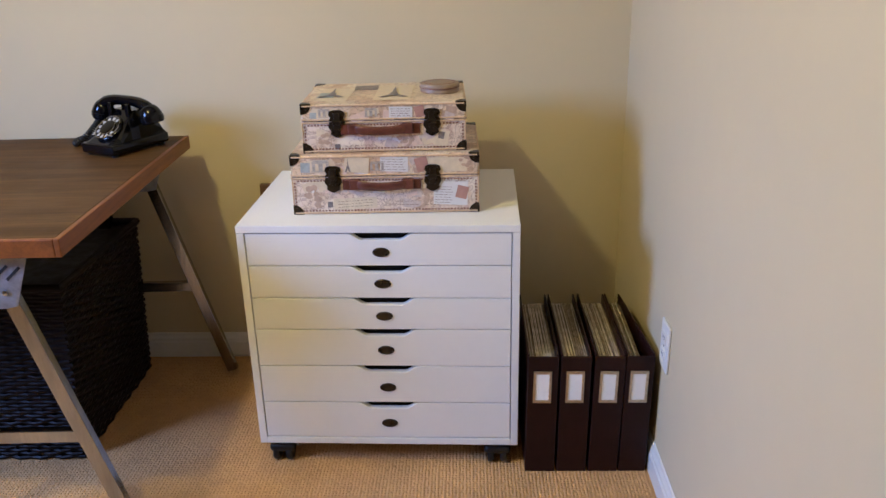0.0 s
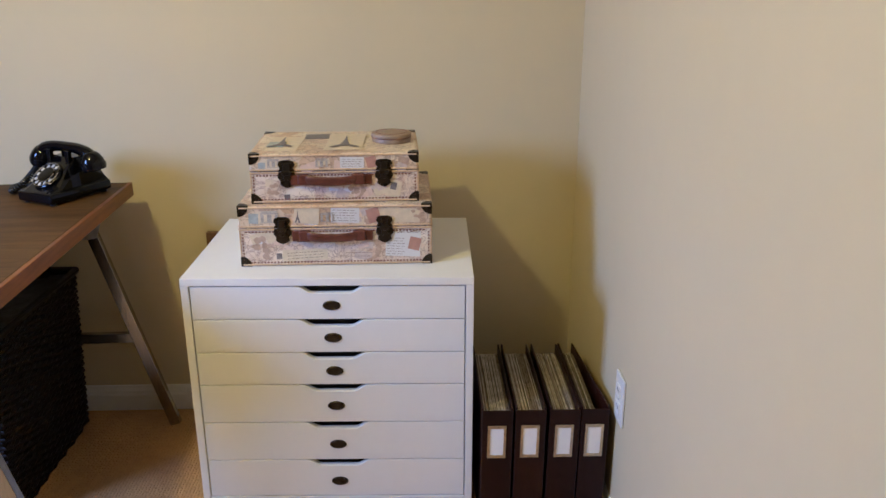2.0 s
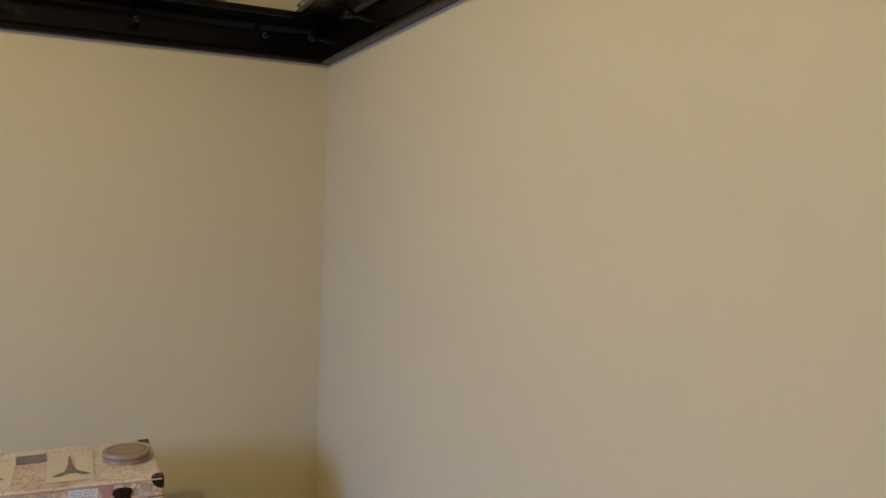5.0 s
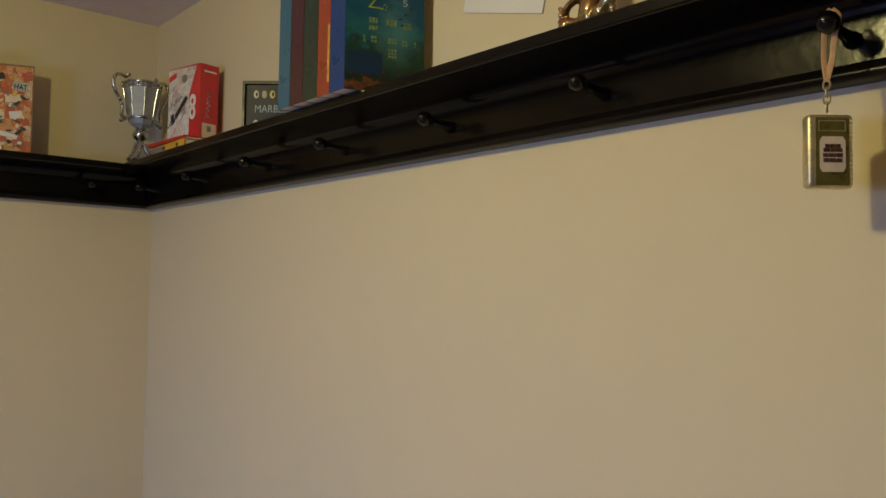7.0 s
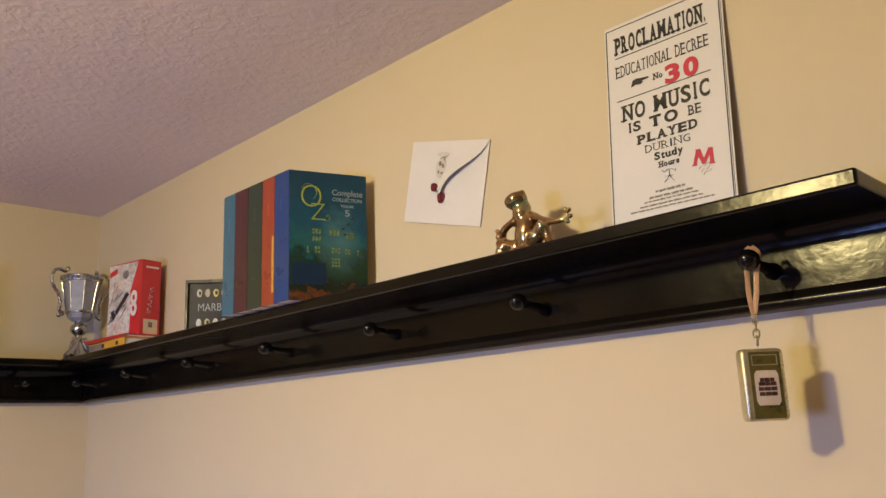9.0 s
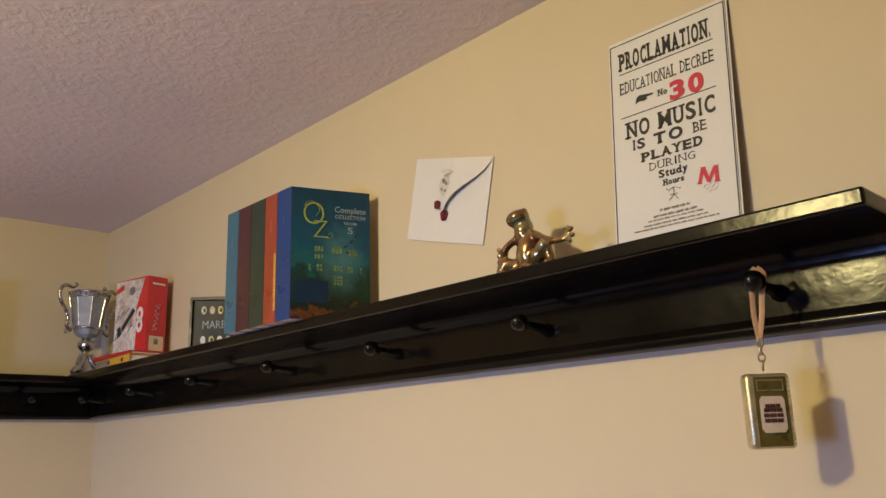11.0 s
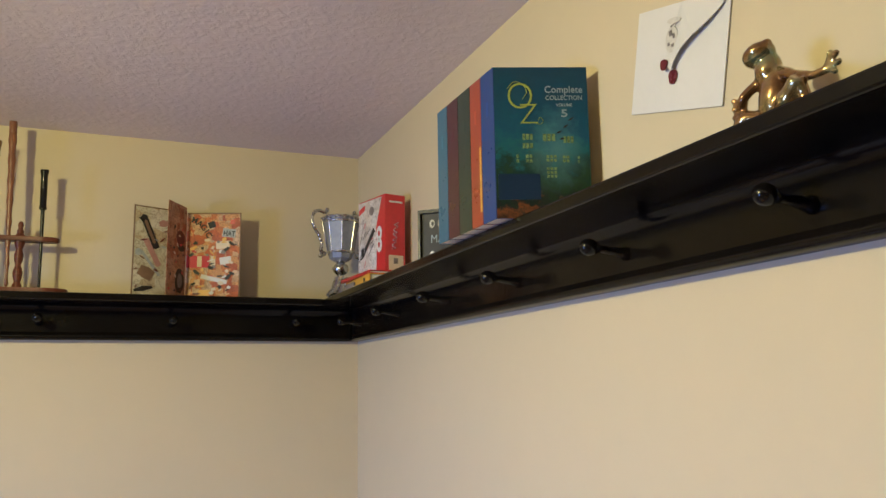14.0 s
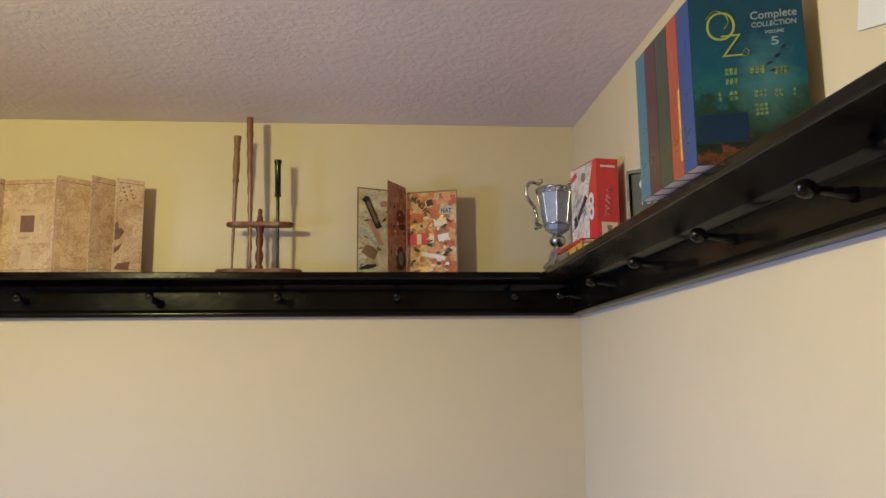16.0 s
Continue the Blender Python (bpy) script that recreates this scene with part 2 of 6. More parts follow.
def box(bm, x0, x1, y0, y1, z0, z1, bevel=0.0, segments=2, mat=0, m=None):
    r = bmesh.ops.create_cube(bm, size=1.0)
    vs = r["verts"]
    bmesh.ops.transform(bm, verts=vs, matrix=Matrix.Translation(((x0 + x1) / 2, (y0 + y1) / 2, (z0 + z1) / 2)) @ Matrix.Diagonal((x1 - x0, y1 - y0, z1 - z0, 1)))
    if bevel:
        es = list({e for v in vs for e in v.link_edges})
        r = bmesh.ops.bevel(bm, geom=es, offset=bevel, segments=segments, profile=0.5, affect="EDGES")
        vs = list({v for f in r["faces"] for v in f.verts} | {v for v in vs if v.is_valid})
    if mat or m is not None:
        for f in {f for v in vs for f in v.link_faces}:
            f.material_index = mat
    if m is not None:
        bmesh.ops.transform(bm, verts=vs, matrix=m)
    return vs


def boxed(*a, **k):
    bm = bmesh.new()
    box(bm, *a, **k)
    return bm


def lathe(bm, profile, segments=24, m=None, start=0.0):
    """Turns (radius, height) pairs round the z axis."""
    rings, made = [], []
    for r, z in profile:
        if r < 1e-5:
            ring = [bm.verts.new((0, 0, z))]
        else:
            ring = [bm.verts.new((r * math.cos(start + 2 * math.pi * i / segments), r * math.sin(start + 2 * math.pi * i / segments), z)) for i in range(segments)]
        rings.append(ring)
        made += ring
    for a, b in zip(rings, rings[1:]):
        for i in range(segments):
            j = (i + 1) % segments
            q = [a[i % len(a)], a[j % len(a)], b[j % len(b)], b[i % len(b)]]
            q = [v for n, v in enumerate(q) if v not in q[:n]]
            if len(q) > 2:
                bm.faces.new(q)
    for ring, flip in ((rings[0], True), (rings[-1], False)):
        if len(ring) > 2:
            bm.faces.new(ring[::-1] if flip else ring)
    if m is not None:
        bmesh.ops.transform(bm, verts=made, matrix=m)
    return made


def tube(bm, points, radius, segments=8, flat=1.0, side=None):
    """A swept tube through points; radius a number or one for each point."""
    pts = [Vector(p) for p in points]
    rad = radius if isinstance(radius, (list, tuple)) else [radius] * len(pts)
    rings = []
    ref = Vector(side) if side else None
    for i, p in enumerate(pts):
        d = (pts[min(i + 1, len(pts) - 1)] - pts[max(i - 1, 0)]).normalized()
        if ref is None:
            ref = d.orthogonal()
        u = (ref - ref.dot(d) * d).normalized()
        w = d.cross(u)
        ref = u
        rings.append([bm.verts.new(p + rad[i] * (math.cos(2 * math.pi * k / segments) * u + flat * math.sin(2 * math.pi * k / segments) * w)) for k in range(segments)])
    for a, b in zip(rings, rings[1:]):
        for k in range(segments):
            bm.faces.new((a[k], a[(k + 1) % segments], b[(k + 1) % segments], b[k]))
    bm.faces.new(rings[0][::-1])
    bm.faces.new(rings[-1])


def smooth_line(points, steps=6):
    """Catmull-Rom through points."""
    p = [Vector(q) for q in points]
    p = [2 * p[0] - p[1], *p, 2 * p[-1] - p[-2]]
    line = []
    for a, b, c, d in zip(p, p[1:], p[2:], p[3:]):
        for i in range(steps):
            t = i / steps
            line.append(0.5 * (2 * b + (c - a) * t + (2 * a - 5 * b + 4 * c - d) * t * t + (3 * b - a - 3 * c + d) * t ** 3))
    return line + [p[-2]]


def prism(bm, outline, depth, m=None, mat=0):
    """An outline in x, z given thickness along +y."""
    a = [bm.verts.new((x, 0, z)) for x, z in outline]
    b = [bm.verts.new((x, depth, z)) for x, z in outline]
    fs = [bm.faces.new(a), bm.faces.new(b[::-1])]
    n = len(a)
    for i in range(n):
        fs.append(bm.faces.new((a[i], b[i], b[(i + 1) % n], a[(i + 1) % n])))
    for f in fs:
        f.material_index = mat
    bmesh.ops.recalc_face_normals(bm, faces=fs)
    if m is not None:
        bmesh.ops.transform(bm, verts=a + b, matrix=m)
    return a + b


def lettering(name, text, size, m, material, parent, width=None, bold=0.0, depth=0.0004, align="CENTER", spacing=1.0):
    """Raised print in the built-in font, lying in the local x, y plane of m, scaled to a width where one is given."""
    cu = bpy.data.curves.new(name, "FONT")
    cu.body, cu.size, cu.align_x, cu.extrude, cu.offset, cu.resolution_u, cu.space_character = text, size, align, depth, bold, 4, spacing
    ob = bpy.data.objects.new(name, cu)
    scene.collection.objects.link(ob)
    bpy.context.view_layer.update()
    me = bpy.data.meshes.new_from_object(ob.evaluated_get(bpy.context.evaluated_depsgraph_get()))
    bpy.data.objects.remove(ob)
    xs = [v.co.x for v in me.vertices]
    s = width / (max(xs) - min(xs)) if width and xs else 1.0
    me.transform(m @ Matrix.Diagonal((s, 1, 1, 1)))
    me.materials.clear()
    me.materials.append(material)
    out = new(name, me)
    out.parent = parent
    return out


FRONT = pose(0, 0, 0, 90)  # print that faces -y, reading along +x


# ---- the room ----
def structure(name, bm, material, label, category):
    return tagged(part(name, bm, material), label, category, kind="structure")


structure("floor", boxed(X_WEST - 0.1, 0.1, Y_SOUTH - 0.1, 0.1, -0.12, 0.0), CARPET, "beige loop-pile carpet floor", "floor")
structure("ceiling", boxed(X_WEST - 0.1, 0.1, Y_SOUTH - 0.1, 0.1, H, H + 0.12), CEIL, "white knockdown-textured plaster ceiling", "ceiling")
structure("wall_north", boxed(X_WEST - 0.1, 0.1, 0.0, 0.1, 0.0, H), WALL, "beige painted plaster wall", "wall")
structure("wall_east", boxed(0.0, 0.1, Y_SOUTH, 0.0, 0.0, H), WALL, "beige painted plaster wall", "wall")
# south and west walls are unseen: added to close the room, dark to deepen shade
structure("wall_south", boxed(X_WEST - 0.1, 0.1, Y_SOUTH - 0.1, Y_SOUTH, 0.0, H), FARWALL, "unseen south wall, darkened to cut bounced light", "wall")
bm = bmesh.new()
WY0, WY1, WZ0, WZ1 = -1.90, -1.30, 1.17, 1.89
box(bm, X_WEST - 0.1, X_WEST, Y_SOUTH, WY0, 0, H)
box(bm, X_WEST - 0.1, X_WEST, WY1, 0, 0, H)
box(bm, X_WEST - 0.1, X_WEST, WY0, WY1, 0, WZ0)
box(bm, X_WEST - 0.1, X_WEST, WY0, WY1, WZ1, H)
structure("wall_west", bm, FARWALL, "unseen west wall with a window opening, darkened to cut bounced light", "wall")


def skirting(name, m, length):
    bm = bmesh.new()
    outline = [(0, 0), (-0.013, 0), (-0.013, 0.052), (-0.010, 0.058), (-0.010, 0.066), (-0.006, 0.074), (-0.004, 0.082), (0, 0.084)]
    a = [bm.verts.new((x, 0, z)) for x, z in outline]
    b = [bm.verts.new((x, -length, z)) for x, z in outline]
    for i in range(len(a)):
        bm.faces.new((a[i], a[(i + 1) % len(a)], b[(i + 1) % len(a)], b[i]))
    bm.faces.new(a), bm.faces.new(b[::-1])
    bmesh.ops.recalc_face_normals(bm, faces=bm.faces)
    bmesh.ops.transform(bm, verts=bm.verts, matrix=m)
    return structure(name, bm, TRIM, "white moulded wooden baseboard", "baseboard")


skirting("baseboard_east", pose(-0.0005, 0, 0.001), -Y_SOUTH)
skirting("baseboard_north", pose(-0.014, -0.0005, 0.001, 0, 0, 90) @ Matrix.Diagonal((1, -1, 1, 1)), -X_WEST - 0.02)


def outlet():
    o = thing("wall_outlet", pose(-0.0005, -0.660, 0.376), "white plastic duplex wall outlet plate", "outlet")
    bm = boxed(-0.006, 0, -0.036, 0.036, -0.060, 0.060, bevel=0.003)
    part("cover_plate", bm, TRIM, o)
    for z in (-0.021, 0.021):
        bm = boxed(-0.0085, -0.0055, -0.017, 0.017, z - 0.0145, z + 0.0145, bevel=0.003)
        r = part("receptacle", bm, TRIM, o)
        for y in (-0.006, 0.006):
            part("slot", boxed(-0.0089, -0.0083, y - 0.001, y + 0.001, z - 0.003, z + 0.006), DARK, r)
    bm = bmesh.new()
    lathe(bm, [(0.003, 0), (0.003, 0.001), (0, 0.0015)], 10, pose(-0.006, 0, 0, 0, -90))
    part("screw", bm, CHROME, o)


outlet()


# ---- the peg rail shelf ----
def peg(parent, x, y, z, yaw):
    bm = bmesh.new()
    prof = [(0.0095, 0), (0.0095, 0.004), (0.0075, 0.008), (0.0058, 0.026), (0.0052, 0.040), (0.0056, 0.046), (0.0082, 0.049), (0.0108, 0.054), (0.0116, 0.0595), (0.0105, 0.065), (0.0075, 0.0695), (0.0035, 0.0715), (0, 0.072)]
    lathe(bm, prof, 18, pose(x, y, z, 0, 0, yaw) @ pose(0, 0, 0, 0, -84))
    return part("peg", bm, PEG, parent, smooth=50)


def shelf(name, m, length, pegs, screws, label, over=0.0):
    """Runs along local -y; the wall is local x = 0."""
    s = thing(name, m, label, "shelf")
    part("top_board", boxed(-0.134, -0.0005, -length, 0, 1.987, 2.005, bevel=0.003), SHELF, s)
    part("rail_board", boxed(-0.022, -0.0005, -length, over, 1.908, 1.9865, bevel=0.001), SHELF, s)
    bm = bmesh.new()
    outline = [(-0.0005, 1.898), (-0.024, 1.898), (-0.028, 1.901), (-0.029, 1.906), (-0.027, 1.911), (-0.024, 1.914), (-0.0225, 1.917), (-0.0005, 1.917)]
    a = [bm.verts.new((x, over, z)) for x, z in outline]
    b = [bm.verts.new((x, -length, z)) for x, z in outline]
    for i in range(len(a)):
        bm.faces.new((a[i], a[(i + 1) % len(a)], b[(i + 1) % len(a)], b[i]))
    bm.faces.new(a), bm.faces.new(b[::-1])
    bmesh.ops.recalc_face_normals(bm, faces=bm.faces)
    part("bottom_moulding", bm, SHELF, s, smooth=50)
    bm = bmesh.new()
    outline = [(-0.0222, 1.9868)] + [(-0.0222 - 0.02 * (1 - math.cos(a * math.pi / 12)), 1.9668 + 0.02 * math.sin(a * math.pi / 12)) for a in range(0, 7)]
    a = [bm.verts.new((x, over, z)) for x, z in outline]
    b = [bm.verts.new((x, -length, z)) for x, z in outline]
    for i in range(len(a)):
        bm.faces.new((a[i], a[(i + 1) % len(a)], b[(i + 1) % len(a)], b[i]))
    bm.faces.new(a), bm.faces.new(b[::-1])
    bmesh.ops.recalc_face_normals(bm, faces=bm.faces)
    part("cove_moulding", bm, SHELF, s, smooth=50)
    for y in pegs:
        peg(s, -0.0218, y, 1.941, 0)
    for y in screws:
        bm = bmesh.new()
        lathe(bm, [(0.004, 0), (0.004, 0.0008), (0.001, 0.0006), (0, 0.0004)], 10, pose(-0.0219, y, 1.962, 0, -90))
        part("screw_head", bm, BLACK_PLASTIC, s)
    return s


shelf("peg_shelf", pose(0, -0.0005, 0), 2.1245, (-0.115, -0.428, -0.738, -1.044, -1.355, -1.668, -1.990), (), "black painted wooden wall shelf with pegs")
shelf("peg_shelf", pose(-0.1345, 0, 0, 0, 0, 90) @ Matrix.Diagonal((1, -1, 1, 1)), 2.6, (-0.062, -0.378, -0.690, -1.016, -1.345, -1.66, -1.98, -2.30), (-0.85, -1.75), "black painted wooden wall shelf with pegs, meeting in the corner", over=0.1055)


LAND = surface("faded_land_print", (0.46, 0.33, 0.24), 0.55, vary=0.2, scale=120)


# ---- the drawer cabinet and what stands on it ----
def drawer_cabinet():
    """Local frame: front left bottom corner on the floor, x along the front, y to the wall."""
    w, d, top, low = 0.669, 0.48, 0.667, 0.066
    c = thing("drawer_cabinet", pose(-1.015, -0.600, 0.0, 0, 0, -1.28), "white six-drawer cabinet on black casters", "cabinet")
    part("top_panel", boxed(0, w, 0, d, top - 0.018, top, bevel=0.0012), WHITE, c)
    part("side_panel", boxed(0, 0.018, 0.0005, d, low, top - 0.0183, bevel=0.001), WHITE, c)
    part("side_panel", boxed(w - 0.018, w, 0.0005, d, low, top - 0.0183, bevel=0.001), WHITE, c)
    part("bottom_panel", boxed(0.0183, w - 0.0183, 0.0005, d, low, low + 0.018, bevel=0.001), WHITE, c)
    part("back_panel", boxed(0.0183, w - 0.0183, d - 0.006, d - 0.0005, low + 0.0183, top - 0.0183), WHITE, c)
    part("interior", boxed(0.019, w - 0.019, 0.03, 0.40, low + 0.02, top - 0.02), DARK, c)
    x0, x1 = 0.0205, w - 0.0205
    cuts = [0.6475, 0.5645, 0.4805, 0.3960, 0.2945, 0.1895, 0.0855]
    centre = 0.342
    for n, (zt, zb) in enumerate(zip(cuts, cuts[1:])):
        zt, zb = zt - 0.0012, zb + 0.0012
        half, flat, drop = 0.078, 0.043, 0.0165
        out = [(x0, zb), (x1, zb), (x1, zt)]
        for s in range(9):
            u = s / 8
            out.append((centre + half - (half - flat) * u, zt - drop * (3 * u * u - 2 * u ** 3)))
        for s in range(9):
            u = 1 - s / 8
            out.append((centre - half + (half - flat) * u, zt - drop * (3 * u * u - 2 * u ** 3)))
        out.append((x0, zt))
        bm = bmesh.new()
        prism(bm, out, 0.016, pose(0, 0.0025, 0))
        es = [e for e in bm.edges if all(v.co.y < 0.003 for v in e.verts)]
        bmesh.ops.bevel(bm, geom=es, offset=0.0009, segments=1, affect="EDGES")
        front = part("drawer_front", bm, WHITE, c, smooth=35)
        zk = (0.600, 0.519, 0.433, 0.340, 0.234, 0.129)[n]
        bm = bmesh.new()
        lathe(bm, [(0.0165, 0), (0.0165, 0.0015), (0.0145, 0.0028), (0.0125, 0.0022), (0.012, 0.0018), (0, 0.002)], 24, pose(centre, 0.0025, zk, 90) @ Matrix.Diagonal((1.25, 0.72, 1, 1)))
        oval = part("keyhole_plate", bm, BRONZE, front, "oval aged bronze plate", smooth=40)
    for x in (0.052, w - 0.052):
        for y in (0.030, d - 0.045):
            k = new("caster")
            k.parent = c
            k.location = (x, y, 0)
            k.scale = (1.3, 1.05, 1.0)
            part("mount", boxed(-0.018, 0.018, -0.018, 0.018, 0.056, low - 0.0003, bevel=0.002), BLACK_PLASTIC, k)
            for s in (-1, 1):
                bm = bmesh.new()
                lathe(bm, [(0, 0), (0.020, 0), (0.024, 0.003), (0.0252, 0.007), (0.0252, 0.011), (0.023, 0.013), (0, 0.013)], 20, pose(s * 0.006, 0, 0.0253, 0, s * 90))
                part("wheel", bm, BLACK_PLASTIC, k, smooth=50)
            bm = bmesh.new()
            box(bm, -0.026, 0.026, -0.022, 0.024, 0.030, 0.055, bevel=0.010, segments=3)
            part("hood", bm, BLACK_PLASTIC, k, smooth=60)


drawer_cabinet()


def corner_cap(parent, sx, sy, sz, x, y, z, r=0.024):
    """A pressed metal cap over a box corner; sx, sy, sz point outwards."""
    bm = bmesh.new()
    t = 0.0013
    for axis in range(3):
        n = 10
        pts = [(0, 0)] + [(r * math.cos(a * math.pi / 2 / n), r * math.sin(a * math.pi / 2 / n)) for a in range(n + 1)]
        lo, hi = [], []
        for u, v in pts:
            p = [0, 0, 0]
            p[(axis + 1) % 3], p[(axis + 2) % 3] = -u, -v
            q = list(p)
            p[axis], q[axis] = t, 0.0
            for k in range(3):
                if k != axis:
                    p[k] += t if (u == 0 and v == 0) else 0
            lo.append(bm.verts.new(p)), hi.append(bm.verts.new(q))
        bm.faces.new(lo), bm.faces.new(hi[::-1])
        for i in range(len(lo)):
            j = (i + 1) % len(lo)
            bm.faces.new((lo[i], hi[i], hi[j], lo[j]))
    c = bmesh.ops.create_icosphere(bm, subdivisions=2, radius=0.006)
    bmesh.ops.translate(bm, verts=c["verts"], vec=(-0.004, -0.004, -0.004))
    for p in ((-0.012, -0.012, t), (-0.012, t, -0.012), (t, -0.012, -0.012)):
        s = bmesh.ops.create_icosphere(bm, subdivisions=1, radius=0.0018)
        bmesh.ops.translate(bm, verts=s["verts"], vec=p)
    bmesh.ops.transform(bm, verts=bm.verts, matrix=Matrix.Translation((x, y, z)) @ Matrix.Diagonal((sx, sy, sz, 1)))
    bmesh.ops.recalc_face_normals(bm, faces=bm.faces)
    return part("corner_cap", bm, BRONZE, parent, "dark bronze metal corner")


def stitches(parent, runs, step=0.0078):
    """Short dark stitches along straight runs on the faces; runs of (start, end, normal)."""
    bm = bmesh.new()
    for a, b, n in runs:
        a, b, n = Vector(a), Vector(b), Vector(n)
        d = (b - a).normalized()
        side = d.cross(n)
        count = int((b - a).length / step)
        for i in range(count):
            p = a + d * (i + 0.5) * step
            q = [bm.verts.new(p + d * s * 0.0023 + side * t * 0.0017 + n * 0.0007) for s, t in ((-1, -1), (1, -1), (1, 1), (-1, 1))]
            top = bm.verts.new(p + n * 0.0012)
            for k in range(4):
                bm.faces.new((q[k], q[(k + 1) % 4], top))
    ob = part("stitching", bm, STITCH, parent, "brown saddle stitching")
    return tagged(ob, kind="stuff")


def scrap(parent, name, x, z, w, h, turn, material, y=-0.0006, face="front"):
    """A printed paper scrap glued flat on the front or the lid."""
    bm = boxed(-w / 2, w / 2, -0.0002, 0.0002, -h / 2, h / 2)
    m = pose(x, y, z, 0, turn) if face == "front" else pose(x, y, z, -90) @ pose(0, 0, 0, 0, turn)
    bmesh.ops.transform(bm, verts=bm.verts, matrix=m)
    return part(name, bm, material, parent)


def script_lines(parent, x, z, w, rows, gap, turn=0, seed=0, face="front", y=-0.0012):
    """Handwriting too small to read: short bars in rows."""
    rng = random.Random(seed)
    bm = bmesh.new()
    for r in range(rows):
        u = -w / 2
        while u < w / 2 - 0.004:
            l = rng.uniform(0.003, 0.012)
            box(bm, u, min(u + l, w / 2), -0.0001, 0.0001, -r * gap - 0.0005, -r * gap + 0.0005)
            u += l + rng.uniform(0.0015, 0.004)
    m = pose(x, y, z, 0, turn) if face == "front" else pose(x, y, z, -90) @ pose(0, 0, 0, 0, turn)
    bmesh.ops.transform(bm, verts=bm.verts, matrix=m)
    return tagged(part("script", bm, SCRIPT, parent), kind="stuff")


def suitcase(m, w, d, h, lid, label, latch_x, top_print):
    """Local frame: front left bottom corner, x along the front, y backwards."""
    s = thing("suitcase", m, label, "suitcase", "stacked suitcases")
    body = part("body", boxed(0, w, 0, d, 0, h - lid - 0.001, bevel=0.004), CASE_BODY, s)
    top = part("lid", boxed(0, w, 0, d, h - lid, h, bevel=0.005, segments=3), CASE, s)
    for z, owner in ((0.0035, body), (h - lid - 0.004, body), (h - lid + 0.003, top), (h - 0.004, top)):
        bm = bmesh.new()
        e = 0.0006
        line = [(0.004, -e, z), (w - 0.004, -e, z), (w + e, 0.004, z), (w + e, d - 0.004, z), (w - 0.004, d + e, z), (0.004, d + e, z), (-e, d - 0.004, z), (-e, 0.004, z), (0.004, -e, z)]
        tube(bm, line, 0.0022, 6)
        part("piping", bm, PIPING, owner)
    for x in (0.001, w - 0.001):
        bm = bmesh.new()
        tube(bm, [(x, 0.0005, 0.004), (x, 0.0005, h - lid - 0.003)], 0.0018, 6)
        part("piping", bm, PIPING, body)
    f = (0, -1, 0)
    stitches(body, [((0.012, -0.0003, 0.009), (w - 0.012, -0.0003, 0.009), f), ((0.012, -0.0003, h - lid - 0.010), (w - 0.012, -0.0003, h - lid - 0.010), f),
                    ((0.007, -0.0003, 0.012), (0.007, -0.0003, h - lid - 0.008), f), ((w - 0.007, -0.0003, 0.012), (w - 0.007, -0.0003, h - lid - 0.008), f)])
    for x, sx in ((0.0, -1), (w, 1)):
        for y, sy in ((0.0, -1), (d, 1)):
            corner_cap(top, sx, sy, 1, x, y, h)
            corner_cap(body, sx, sy, -1, x, y, 0)
    zs = h - lid
    for x in latch_x:
        k = new("latch")
        k.parent = s
        bm = bmesh.new()
        prism(bm, [(-0.014, 0.026), (-0.016, 0.018), (-0.012, 0.012), (-0.016, 0.004), (0.016, 0.004), (0.012, 0.012), (0.016, 0.018), (0.014, 0.026), (0.006, 0.029), (-0.006, 0.029)], 0.003, pose(x, -0.0040, zs - 0.004) @ Matrix.Diagonal((1.22, 1, 1.04, 1)))
        part("hasp_plate", bm, BRONZE, k)
        bm = bmesh.new()
        prism(bm, [(-0.015, 0.0), (-0.017, -0.012), (-0.012, -0.020), (-0.013, -0.028), (-0.005, -0.034), (0, -0.036), (0.005, -0.034), (0.013, -0.028), (0.012, -0.020), (0.017, -0.012), (0.015, 0.0)], 0.003, pose(x, -0.0040, zs - 0.002) @ Matrix.Diagonal((1.22, 1, 1.04, 1)))
        part("lock_plate", bm, BRONZE, k)
        bm = bmesh.new()
        box(bm, x - 0.008, x + 0.008, -0.0085, -0.0038, zs - 0.020, zs + 0.020, bevel=0.002)
        box(bm, x - 0.011, x + 0.011, -0.0105, -0.0038, zs - 0.008, zs + 0.003, bevel=0.002)
        part("lever", bm, BRONZE, k)
        for dx in (-0.010, 0.010):
            for dz in (0.020, -0.016):
                bm = bmesh.new()
                lathe(bm, [(0.002, 0), (0.0015, 0.0012), (0, 0.0016)], 8, pose(x + dx, -0.0040, zs + dz, 90))
                part("rivet", bm, BRONZE, k)
    hx, hz = w * 0.5 - 0.008, zs - 0.022
    hl = 0.068
    k = new("carry_handle")
    k.parent = s
    bm = bmesh.new()
    line = smooth_line([(hx - hl, -0.004, hz + 0.005), (hx - hl + 0.012, -0.010, hz + 0.004), (hx - 0.04, -0.014, hz + 0.001), (hx, -0.015, hz - 0.001), (hx + 0.04, -0.014, hz + 0.001), (hx + hl - 0.012, -0.010, hz + 0.004), (hx + hl, -0.004, hz + 0.005)], 5)
    tube(bm, line, 0.0108, 10, flat=0.34, side=(0, 0, 1))
    part("strap", bm, LEATHER, k, smooth=60)
